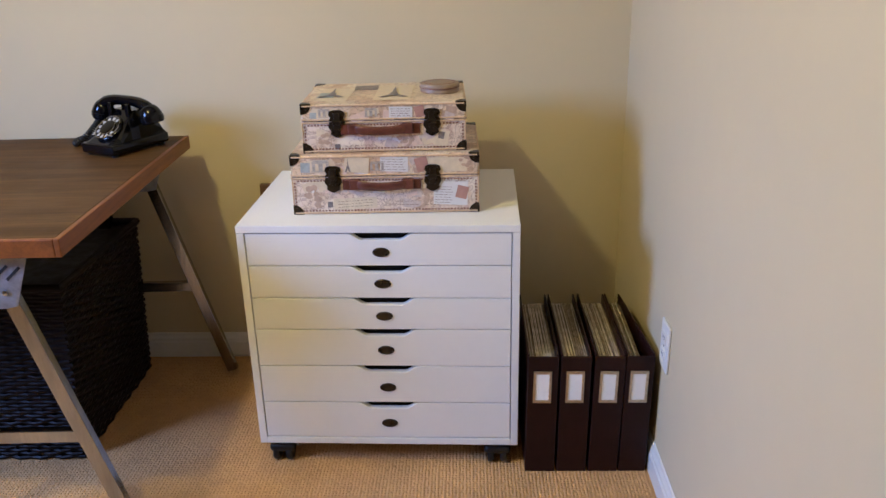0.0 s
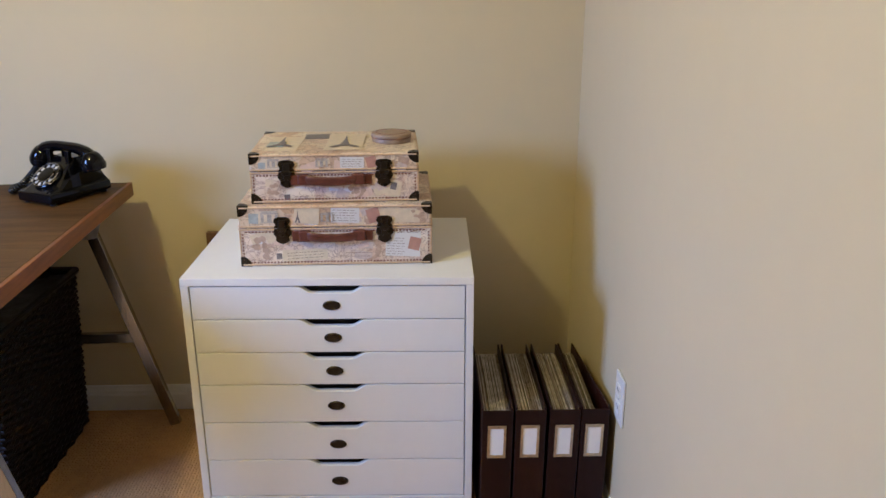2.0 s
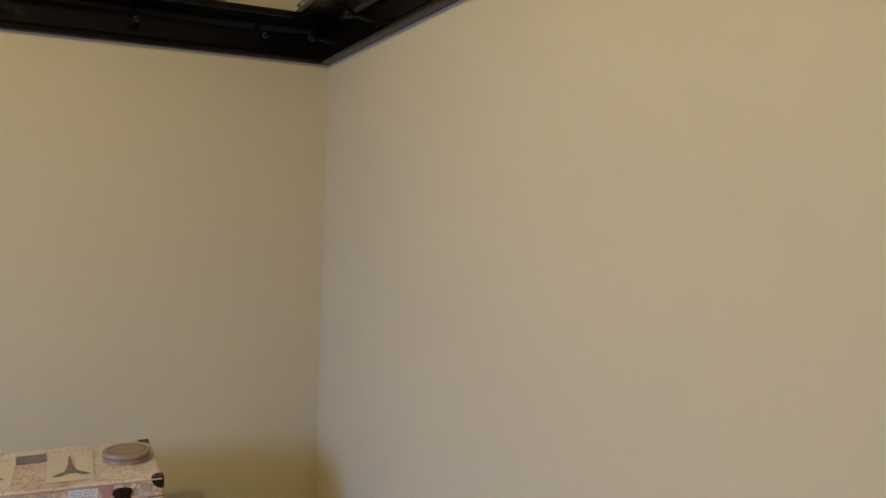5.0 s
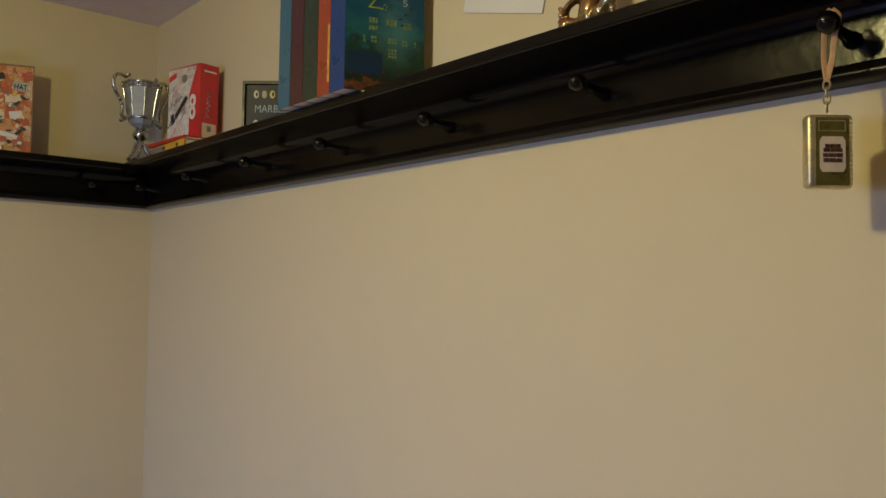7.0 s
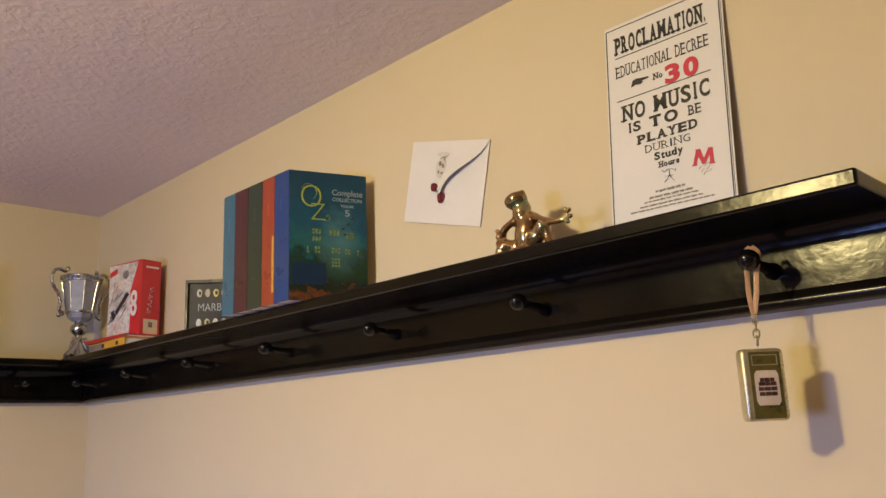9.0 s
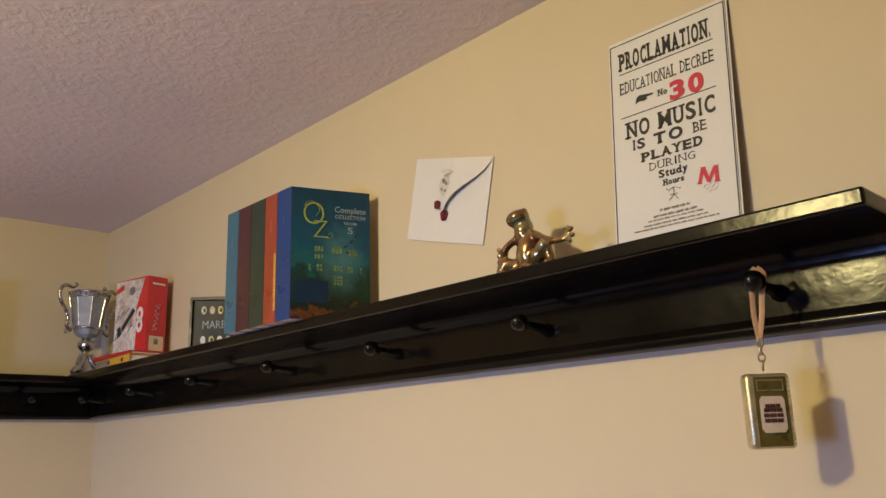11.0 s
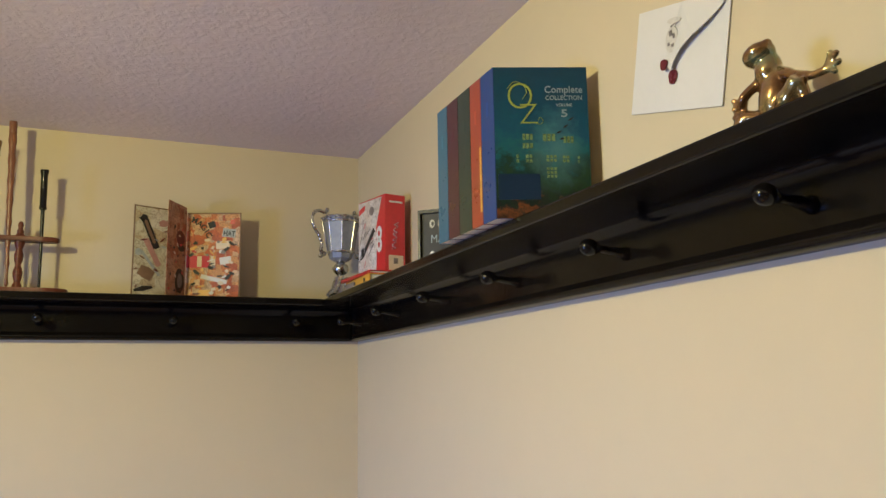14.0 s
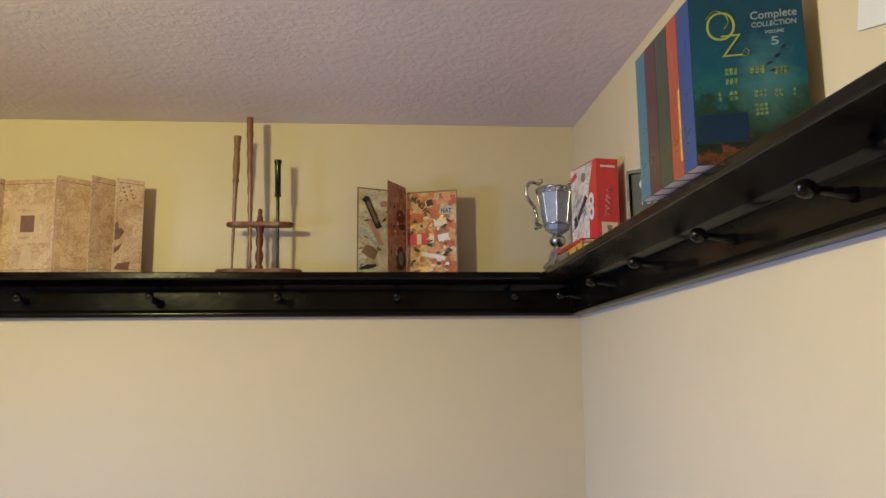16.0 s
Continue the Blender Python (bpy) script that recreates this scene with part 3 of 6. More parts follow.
    for sx in (-1, 1):
        bm = boxed(hx + sx * (hl - 0.004) - 0.013, hx + sx * (hl - 0.004) + 0.013, -0.0125, -0.0005, hz - 0.010, hz + 0.016, bevel=0.003)
        part("strap_loop", bm, LEATHER, k)
        bm = boxed(hx + sx * (hl + 0.016) - 0.010, hx + sx * (hl + 0.016) + 0.010, -0.0045, -0.0005, hz - 0.011, hz + 0.014, bevel=0.0015)
        part("anchor_tab", bm, LEATHER, k)
    top_print(s, top, w, d, h)
    return s, body, top


def globe(parent, x, z, r):
    """A thin-lined map globe printed on the front: rim, meridians and land patches."""
    bm = bmesh.new()
    for k, half in ((1.0, 1.0), (0.55, 1.0)):
        tube(bm, [(x + r * k * math.cos(2 * math.pi * i / 28), -0.0001, z + r * half * math.sin(2 * math.pi * i / 28)) for i in range(29)], 0.00055, 4)
    for v in (0.0,):
        c = r * math.sqrt(1 - v * v)
        tube(bm, [(x - c, -0.0005, z + r * v), (x + c, -0.0005, z + r * v)], 0.0004, 4)
    part("globe_print", bm, LAND, parent)
    rng = random.Random(int(x * 1000))
    for k in range(7):
        a, q = rng.uniform(0, 6.28), rng.uniform(0.2, 0.8) * r
        bm = bmesh.new()
        prism(bm, [(x + q * math.cos(a) + rng.uniform(0.18, 0.36) * r * math.cos(j * 0.9), z + q * math.sin(a) + rng.uniform(0.15, 0.3) * r * math.sin(j * 0.9)) for j in range(7)], 0.0002, pose(0, -0.0006 - 0.0001 * k, 0))
        part("land_print", bm, LAND, parent)


def arch_print(parent, x, z, k):
    """A grey triumphal arch or palace front printed small: piers, attic and cornice."""
    bm = bmesh.new()
    for a, b, c, e in ((-0.020, -0.013, -0.012, 0.006), (0.013, 0.020, -0.012, 0.006), (-0.005, 0.005, -0.012, 0.006), (-0.021, 0.021, 0.007, 0.010), (-0.018, 0.018, 0.011, 0.014), (-0.022, 0.022, -0.014, -0.0125)):
        box(bm, x + a * k, x + b * k, -0.0012, -0.0010, z + c * k, z + e * k)
    part("palace_print", bm, SOFTGREY, parent)


def crescent_print(parent, x, z, r0):
    bm = bmesh.new()
    prism(bm, [(x + r0 * math.sin(radians(a)), z - r0 * math.cos(radians(a))) for a in range(-10, 131, 14)] + [(x - r0 * 0.25 + r0 * 0.9 * math.sin(radians(a)), z - r0 * 0.88 * math.cos(radians(a))) for a in range(120, -9, -16)], 0.0002, pose(0, -0.0010, 0))
    part("coast_print", bm, LAND, parent)


def paper_bits(parent, w, z0, z1, seed, count):
    """Small pasted scraps in the tints of the collage, each at its own angle."""
    rng = random.Random(seed)
    for i in range(count):
        scrap(parent, "paper_scrap", rng.uniform(0.03, w - 0.03), rng.uniform(z0, z1), rng.uniform(0.014, 0.045), rng.uniform(0.010, 0.026), rng.uniform(-25, 25), (CREAM, LILAC, LAND, BLUSH, PAPER, LILAC)[i % 6], -0.00035 - 0.00001 * i)


SOFTGREY = surface("soft_grey_print", (0.40, 0.36, 0.32), 0.55, vary=0.4, scale=150)
LILAC = surface("faded_lilac_print", (0.55, 0.46, 0.42), 0.55, vary=0.2, scale=90)
BLUSH = surface("blush_print", (0.68, 0.52, 0.42), 0.55, vary=0.15, scale=70)


def lower_print(s, top, w, d, h):
    paper_bits(s, w, 0.014, h - 0.066, 41, 14)
    paper_bits(top, w, h - 0.040, h - 0.014, 42, 12)
    arch_print(top, 0.072, h - 0.026, 1.0)
    arch_print(top, 0.206, h - 0.028, 0.8)
    crescent_print(s, 0.300, 0.040, 0.030)
    script_lines(s, 0.275, 0.030, 0.060, 2, 0.009, 0, 23)
    script_lines(s, w - 0.110, 0.020, 0.040, 1, 0.006, 0, 24)
    globe(s, 0.050, 0.046, 0.034)
    globe(top, w - 0.030, h - 0.026, 0.022)
    zl = h - 0.026
    scrap(s, "postcard_scrap", w - 0.067, 0.052, 0.082, 0.066, 3, PAPER)
    scrap(s, "stamp", w - 0.040, 0.050, 0.027, 0.031, 14, ROSE, -0.0009)
    script_lines(s, w - 0.083, 0.064, 0.042, 7, 0.0065, 3, 3)
    lettering("postcard_title", "POST CARD", 0.0105, pose(w - 0.058, -0.0012, 0.0775, 90, 0, 0), SCRIPT, s, width=0.058)
    scrap(s, "letter_scrap", 0.150, 0.026, 0.105, 0.028, -2, CREAM)
    script_lines(s, 0.150, 0.033, 0.085, 3, 0.007, -3, 7)
    scrap(s, "stamp", 0.089, 0.024, 0.013, 0.014, 0, GREYPRINT, -0.0008)
    scrap(top, "view_scrap", 0.066, zl, 0.052, 0.030, -2, CREAM)
    scrap(top, "blue_scrap", 0.035, zl - 0.003, 0.022, 0.024, 3, PALEBLUE, -0.0009)
    scrap(top, "tower_scrap", 0.158, zl + 0.002, 0.058, 0.038, 5, CREAM, -0.0009)
    bm = bmesh.new()
    prism(bm, [(-0.007, -0.017), (-0.0015, 0.0), (0, 0.017), (0.0015, 0.0), (0.007, -0.017), (0.003, -0.017), (0, -0.008), (-0.003, -0.017)], 0.0002, pose(0.137, -0.0014, zl + 0.002, 0, 3))
    part("tower_print", bm, GREYPRINT, top)
    scrap(top, "letter_scrap", 0.247, zl + 0.002, 0.066, 0.036, 2, PAPER)
    script_lines(top, 0.247, zl + 0.014, 0.058, 5, 0.0062, 2, 11)
    scrap(top, "stamp", 0.313, zl + 0.001, 0.030, 0.034, -16, ROSE, -0.0010)
    scrap(top, "map_scrap", 0.385, zl, 0.072, 0.034, 2, CREAM)


def upper_print(s, top, w, d, h):
    paper_bits(s, w, 0.012, h - 0.052, 43, 12)
    paper_bits(top, w, h - 0.034, h - 0.012, 44, 10)
    arch_print(top, 0.055, h - 0.021, 0.7)
    arch_print(top, 0.165, h - 0.021, 0.7)
    crescent_print(s, 0.240, 0.030, 0.022)
    script_lines(s, 0.130, 0.016, 0.060, 2, 0.006, -2, 25)
    globe(s, 0.055, 0.030, 0.024)
    globe(s, 0.240, 0.034, 0.026)
    globe(top, w - 0.060, h - 0.021, 0.017)
    scrap(s, "letter_scrap", w - 0.058, 0.030, 0.034, 0.040, 12, CREAM)
    scrap(s, "stamp", w - 0.058, 0.037, 0.014, 0.017, 12, GREYPRINT, -0.0010)
    scrap(s, "stamp", 0.082, 0.014, 0.013, 0.013, 0, GREYPRINT)
    zl = h - 0.022
    scrap(top, "view_scrap", 0.056, zl, 0.060, 0.024, -2, CREAM)
    scrap(top, "blue_scrap", 0.028, zl - 0.004, 0.016, 0.014, 3, PALEBLUE, -0.0009)
    scrap(top, "letter_scrap", 0.235, zl, 0.055, 0.026, 1, PAPER)
    script_lines(top, 0.235, zl + 0.008, 0.046, 4, 0.0055, 1, 19)
    scrap(top, "stamp", 0.280, zl + 0.001, 0.024, 0.026, -14, ROSE, -0.0009)
    up = h + 0.0004
    for level, (name, x, y, a, b, turn, mat) in enumerate((("view_scrap", 0.070, 0.12, 0.075, 0.17, -3, CREAM), ("photo_scrap", 0.140, 0.205, 0.060, 0.060, 2, GREYPRINT), ("tower_scrap", 0.215, 0.130, 0.090, 0.20, -2, CREAM), ("blue_scrap", 0.050, 0.105, 0.040, 0.06, -3, PALEBLUE), ("map_scrap", 0.30, 0.20, 0.060, 0.09, 4, CREAM))):
        bm = boxed(-a / 2, a / 2, -b / 2, b / 2, -0.0002, 0.0002)
        bmesh.ops.transform(bm, verts=bm.verts, matrix=pose(x, y, up + 0.0005 * level, 0, 0, turn))
        part(name, bm, mat, top)
    for x, y, k in ((0.215, 0.060, 1.0), (0.062, 0.075, 0.85)):
        bm = bmesh.new()
        prism(bm, [(-0.036, 0), (-0.034, 0.006), (-0.012, 0.030), (-0.005, 0.070), (-0.001, 0.135), (0.001, 0.135), (0.005, 0.070), (0.012, 0.030), (0.034, 0.006), (0.036, 0), (0.022, 0), (0.008, 0.016), (-0.008, 0.016), (-0.022, 0)], 0.0002, pose(x, y, up + 0.0030, -90) @ Matrix.Diagonal((k, 1, k, 1)))
        part("tower_print", bm, GREYPRINT, top)


suitcase(pose(-0.8885, -0.5200, 0.6674, 0, 0, 0.9), 0.448, 0.325, 0.146, 0.052, "larger vintage travel-print suitcase with bronze corners", (0.100, 0.338), lower_print)
suitcase(pose(-0.8580, -0.4960, 0.8140, 0, 0, 1.7), 0.388, 0.280, 0.116, 0.040, "smaller vintage travel-print suitcase on the larger one", (0.084, 0.308), upper_print)

o = thing("round_box", pose(-0.535, -0.345, 0.9305), "small round tan leather box on the suitcase", "box")
bm = bmesh.new()
lathe(bm, [(0.0, 0), (0.047, 0), (0.048, 0.001), (0.048, 0.009), (0.047, 0.0105), (0, 0.0105)], 40)
part("base", bm, TAN, o, smooth=40)
bm = bmesh.new()
lathe(bm, [(0.0, 0.0112), (0.0485, 0.0112), (0.0495, 0.0125), (0.0495, 0.019), (0.048, 0.021), (0.040, 0.0222), (0, 0.0225)], 40)
part("lid", bm, TAN, o, smooth=40)

bm = bmesh.new()
for r in (0.0497, 0.038):
    z = 0.0118 if r > 0.04 else 0.0224
    tube(bm, [(r * math.cos(2 * math.pi * i / 40), r * math.sin(2 * math.pi * i / 40), z) for i in range(41)], 0.0007, 5)
part("seam", bm, STITCH, o, "dark stitched seam")

# a wooden board that leans against the wall behind the cabinet
o = thing("wooden_board", pose(-1.077, -0.075, 0.0, -3.0), "narrow brown wooden board leaning behind the cabinet", "board")
part("board", boxed(-0.016, 0.016, -0.010, 0.010, 0.001, 0.606, bevel=0.002), BROWNWOOD, o)


# ---- photo albums on the floor ----
def album(x0, x1, lean, seed, open_cover=False):
    rng = random.Random(seed)
    w, d, h = x1 - x0, 0.36, 0.335
    a = thing("photo_album", pose(x0, -0.637, 0.0, 0, lean, 0), "dark brown leatherette photo album with metal label holder" + (", cover ajar" if open_cover else ""), "album", "row of photo albums")
    part("spine", boxed(0, w, 0, 0.005, 0.001, h, bevel=0.0018), ALBUM, a)
    part("cover", boxed(0, 0.0045, 0.0055, d, 0.001, h + 0.004, bevel=0.0015), ALBUM, a)
    bm = boxed(-0.0045, 0, 0, d - 0.006, 0.001, h + 0.004, bevel=0.0015)
    bmesh.ops.transform(bm, verts=bm.verts, matrix=pose(w, 0.0055, 0, 0, 0, 4 if open_cover else 0))
    part("cover", bm, ALBUM, a)
    n = 7 if open_cover else 17
    for i in range(n):
        x = 0.0065 + (w * (0.42 if open_cover else 0.80)) * i / (n - 1) + rng.uniform(-0.0004, 0.0004)
        top = h - 0.018 + rng.uniform(-0.002, 0.002)
        bm = bmesh.new()
        bend = rng.uniform(-0.0015, 0.0015)
        rows = []
        for k in range(6):
            y = 0.012 + (d - 0.030) * k / 5
            xx = x + bend * math.sin(k / 5 * math.pi) + (0.004 * k / 5 if open_cover else 0)
            rows.append([bm.verts.new((xx + e, y, z)) for e, z in ((0, 0.004), (0, top), (0.0028, top), (0.0028, 0.004))])
        for p, q in zip(rows, rows[1:]):
            for k in range(4):
                bm.faces.new((p[k], q[k], q[(k + 1) % 4], p[(k + 1) % 4]))
        bm.faces.new(rows[0][::-1]), bm.faces.new(rows[-1])
        bmesh.ops.recalc_face_normals(bm, faces=bm.faces)
        part("page", bm, SLEEVE if rng.random() < 0.6 else SLEEVE_DARK, a)
    cx, z0, z1 = w / 2 - 0.001, 0.207, 0.296
    holder = new("label_holder")
    holder.parent = a
    bm = bmesh.new()
    for q in ((cx - 0.0225, cx - 0.0165, z0, z1), (cx + 0.0165, cx + 0.0225, z0, z1), (cx - 0.0165, cx + 0.0165, z0, z0 + 0.008), (cx - 0.0165, cx + 0.0165, z1 - 0.008, z1)):
        box(bm, q[0], q[1], -0.0025, -0.0002, q[2], q[3], bevel=0.0007)
    part("label_frame", bm, FRAME_METAL, holder, "antique metal frame")
    part("card", boxed(cx - 0.0165, cx + 0.0165, -0.0008, -0.0003, z0 + 0.008, z1 - 0.008), CARDWHITE, holder, "blank white card")
    for z in (z0 + 0.005, z1 - 0.005):
        bm = bmesh.new()
        lathe(bm, [(0.0016, 0), (0.0012, 0.001), (0, 0.0013)], 8, pose(cx, -0.0025, z, 90))
        part("rivet", bm, FRAME_METAL, holder)


album(-0.328, -0.253, 0.6, 1)
album(-0.247, -0.173, 0.5, 2)
album(-0.167, -0.093, 1.0, 3)
album(-0.089, -0.021, 0.6, 4, open_cover=True)


# ---- desk, trestle, hamper, telephone ----
DESK = pose(-1.279, -0.074, 0.0, 0, 0, 1.6)  # local x to the west is negative, y along the edge


def desk():
    k = thing("desk", DESK, "dark stained wooden desk on steel trestle legs", "desk")
    bm = boxed(-1.45, -0.012, -0.853, 0.0, 0.727, 0.764, bevel=0.002)
    part("desk_top", bm, TOPWOOD, k)
    part("edge_band", boxed(-0.0118, 0.0, -0.865, 0.0, 0.7265, 0.7645, bevel=0.002), EDGEWOOD, k, "reddish solid wood edge band")
    part("edge_band", boxed(-1.45, -0.0122, -0.865, -0.8532, 0.7265, 0.7645, bevel=0.002), EDGEWOOD, k, "reddish solid wood edge band")
    for x in (-0.190, -1.17):
        t = new("trestle")
        t.parent = k
        t.location = (x, 0, 0)
        part("top_beam", boxed(-0.028, 0.028, -0.840, -0.015, 0.686, 0.7262, bevel=0.002), STEEL, t)
        for y, dx in ((-0.826, -0.009), (-0.030, 0.008)):
            for s in (-1, 1):
                bm = bmesh.new()
                a, b = Vector((dx + s * 0.045, y, 0.684)), Vector((dx + s * 0.233, y, 0.0))
                tilt = math.atan2(b.x - a.x, a.z - b.z)
                ln = (b - a).length
                box(bm, -0.016, 0.016, -0.011, 0.011, -ln + 0.004, 0.0, bevel=0.002, m=Matrix.Translation(a) @ Matrix.Rotation(-tilt, 4, "Y"))
                leg = part("leg", bm, STEEL, t)
                bm = bmesh.new()
                lathe(bm, [(0.006, 0), (0.0055, 0.002), (0, 0.0035)], 10, pose(dx + s * 0.060, y - 0.0175, 0.645, 90))
                part("bolt", bm, CHROME, leg)
            bm = bmesh.new()
            prism(bm, [(-0.115, 0.7255), (0.115, 0.7255), (0.115, 0.715), (0.078, 0.615), (0.055, 0.610), (-0.055, 0.610), (-0.078, 0.615), (-0.115, 0.715)], 0.003, pose(dx, y - 0.0165, 0))
            plate = part("gusset_plate", bm, GALV, t, "galvanised steel bracket")
            for n in range(2):
                bm = boxed(-0.003, 0.003, -0.0004, 0.0004, -0.020, 0.020)
                bmesh.ops.transform(bm, verts=bm.verts, matrix=pose(dx + 0.060 + 0.024 * n, y - 0.0169, 0.690 - 0.004 * n, 0, 48))
                part("slot", bm, DARK, plate)
            part("cross_bar", boxed(dx - 0.148, dx + 0.148, y - 0.010, y + 0.010, 0.284, 0.314, bevel=0.002), STEEL, t)


desk()


def hamper():
    o = thing("wicker_hamper", pose(-1.735, -0.335, 0.0), "dark woven wicker hamper under the desk", "basket")
    h = 0.505

    def ring(z):
        k = z / h
        return 0.232 + 0.030 * k, 0.245 + 0.004 * k

    bm = bmesh.new()
    a, b = ring(0.01), ring(h - 0.01)
    lo = [bm.verts.new((x * (a[0] - 0.006), y * (a[1] - 0.006), 0.006)) for x, y in ((-1, -1), (1, -1), (1, 1), (-1, 1))]
    hi = [bm.verts.new((x * (b[0] - 0.006), y * (b[1] - 0.006), h - 0.01)) for x, y in ((-1, -1), (1, -1), (1, 1), (-1, 1))]
    for i in range(4):
        bm.faces.new((lo[i], lo[(i + 1) % 4], hi[(i + 1) % 4], hi[i]))
    bm.faces.new(lo[::-1]), bm.faces.new(hi)
    part("core", bm, WICKER, o)
    rows = 46
    bm = bmesh.new()
    rng = random.Random(5)
    for r in range(rows):
        z = 0.010 + (h - 0.022) * r / (rows - 1)
        px, py = ring(z)
        loop = []
        for (x0, y0), (x1, y1) in (((-1, -1), (1, -1)), ((1, -1), (1, 1)), ((1, 1), (-1, 1)), ((-1, 1), (-1, -1))):
            for i in range(16):
                u = i / 16
                x, y = (x0 + (x1 - x0) * u) * px, (y0 + (y1 - y0) * u) * py
                wob = 0.0032 * math.cos(math.pi * (i + r)) + rng.uniform(-0.0012, 0.0012)
                n = Vector((y1 - y0, x0 - x1)).normalized()
                loop.append((x + n.x * wob, y + n.y * wob, z + rng.uniform(-0.0016, 0.0016)))
        loop.append(loop[0])
        tube(bm, loop, 0.0052, 5, flat=0.75, side=(0, 0, 1))
    tagged(part("weave", bm, WICKER, o, "dark woven strands"), kind="stuff")
    bm = bmesh.new()
    px, py = ring(h)
    tube(bm, smooth_line([(-px, -py, h), (px, -py, h), (px + 0.001, py, h), (-px, py, h), (-px, -py, h)], 1), 0.012, 8)
    part("rim", bm, WICKER, o, smooth=60)


hamper()


def telephone():
    """Local frame: x along the handset, front towards -y, base on z = 0."""
    p = thing("rotary_telephone", pose(-1.402, -0.222, 0.7648, 0, 0, -27) @ Matrix.Diagonal((0.92, 1.0, 0.90, 1)), "black bakelite rotary dial telephone on the desk", "telephone")
    part("base", boxed(-0.066, 0.066, -0.098, 0.098, 0.006, 0.036, bevel=0.006, segments=3), BAKELITE, p, smooth=50)
    for x in (-0.05, 0.05):
        for y in (-0.08, 0.08):
            bm = bmesh.new()
            lathe(bm, [(0, 0), (0.009, 0), (0.009, 0.0065), (0, 0.0065)], 12, pose(x, y, 0))
            part("foot", bm, BLACK_PLASTIC, p)
    bm = bmesh.new()
    sections = [(-0.094, 0.060, 0.034, 0.036), (-0.060, 0.058, 0.034, 0.054), (-0.020, 0.056, 0.034, 0.094), (0.006, 0.058, 0.034, 0.118), (0.044, 0.058, 0.034, 0.118), (0.085, 0.060, 0.034, 0.064), (0.096, 0.060, 0.034, 0.036)]
    rings = []
    for y, half, z0, z1 in sections:
        top = half * 0.80
        rings.append([bm.verts.new(v) for v in ((-half, y, z0), (half, y, z0), (half * 0.96, y, z0 + (z1 - z0) * 0.5), (top, y, z1 - 0.002), (top - 0.006, y, z1), (-top + 0.006, y, z1), (-top, y, z1 - 0.002), (-half * 0.96, y, z0 + (z1 - z0) * 0.5))])
    for a, b in zip(rings, rings[1:]):
        for i in range(8):
            bm.faces.new((a[i], b[i], b[(i + 1) % 8], a[(i + 1) % 8]))
    bm.faces.new(rings[0]), bm.faces.new(rings[-1][::-1])
    bmesh.ops.recalc_face_normals(bm, faces=bm.faces)
    housing = part("housing", bm, BAKELITE, p)
    md = housing.modifiers.new("bevel", "BEVEL")
    md.width, md.segments, md.limit_method = 0.004, 3, "ANGLE"
    for x in (-0.036, 0.036):
        for y0, y1, zt in ((-0.012, 0.002, 0.140), (0.034, 0.048, 0.136)):
            part("cradle_prong", boxed(x - 0.007, x + 0.007, y0, y1, 0.100, zt, bevel=0.003), BAKELITE, p)
    dial = new("rotary_dial")
    dial.parent = p
    dial.matrix_local = pose(0, -0.047, 0.071, 40, 0, 0)
    bm = bmesh.new()
    lathe(bm, [(0, 0), (0.043, 0), (0.043, 0.004), (0.041, 0.006), (0.038, 0.0065), (0, 0.0065)], 40)
    part("number_plate_ring", bm, BAKELITE, dial, smooth=40).name = "dial_plate"
    for i in range(10):
        a = radians(60 + i * 30)
        bm = bmesh.new()
        lathe(bm, [(0.0055, 0), (0.0055, 0.0006), (0, 0.0006)], 12, pose(0.0315 * math.cos(a), 0.0315 * math.sin(a), 0.0066))
        part("numeral_spot", bm, IVORY, dial)
    bm = bmesh.new()
    for r0 in (0.0395, 0.0245):
        tube(bm, [(r0 * math.cos(2 * math.pi * i / 36), r0 * math.sin(2 * math.pi * i / 36), 0.0085) for i in range(37)], 0.0012, 6)
    part("finger_wheel_rim", bm, CHROME, dial, smooth=60)
    bm = bmesh.new()
    lathe(bm, [(0, 0.0066), (0.024, 0.0066), (0.024, 0.0095), (0.015, 0.0105), (0, 0.0105)], 30)
    part("finger_wheel", bm, BAKELITE, dial, smooth=40)
    part("finger_stop", boxed(0.020, 0.042, -0.030, -0.026, 0.0068, 0.0110, bevel=0.001), CHROME, dial)
    bm = bmesh.new()
    line = smooth_line([(-0.102, 0.018, 0.112), (-0.080, 0.018, 0.133), (-0.035, 0.018, 0.143), (0.035, 0.018, 0.143), (0.080, 0.018, 0.133), (0.102, 0.018, 0.112)], 5)
    n = len(line)
    tube(bm, line, [0.0155 + 0.006 * abs(2 * i / (n - 1) - 1) for i in range(n)], 14, flat=0.9)
    for s in (-1, 1):
        lathe(bm, [(0, 0.022), (0.016, 0.020), (0.024, 0.010), (0.030, -0.004), (0.0315, -0.026), (0.029, -0.033), (0.0, -0.036)], 24, pose(s * 0.098, 0.018, 0.116, 0, s * -14))
    part("handset", bm, BAKELITE, p, smooth=60)
    for s in (-1, 1):
        bm = bmesh.new()
        lathe(bm, [(0.0312, -0.0115), (0.0324, -0.0125), (0.0324, -0.024), (0.0312, -0.025)], 24, pose(s * 0.098, 0.018, 0.116, 0, s * -14))
        part("cap_ring", bm, BAKELITE, p, smooth=40)
    way = smooth_line([(-0.106, 0.010, 0.088), (-0.114, -0.004, 0.066), (-0.122, -0.030, 0.040), (-0.150, -0.050, 0.014), (-0.180, -0.030, 0.012), (-0.188, 0.000, 0.012), (-0.160, 0.020, 0.012), (-0.120, 0.020, 0.012), (-0.070, 0.040, 0.018)], 30)
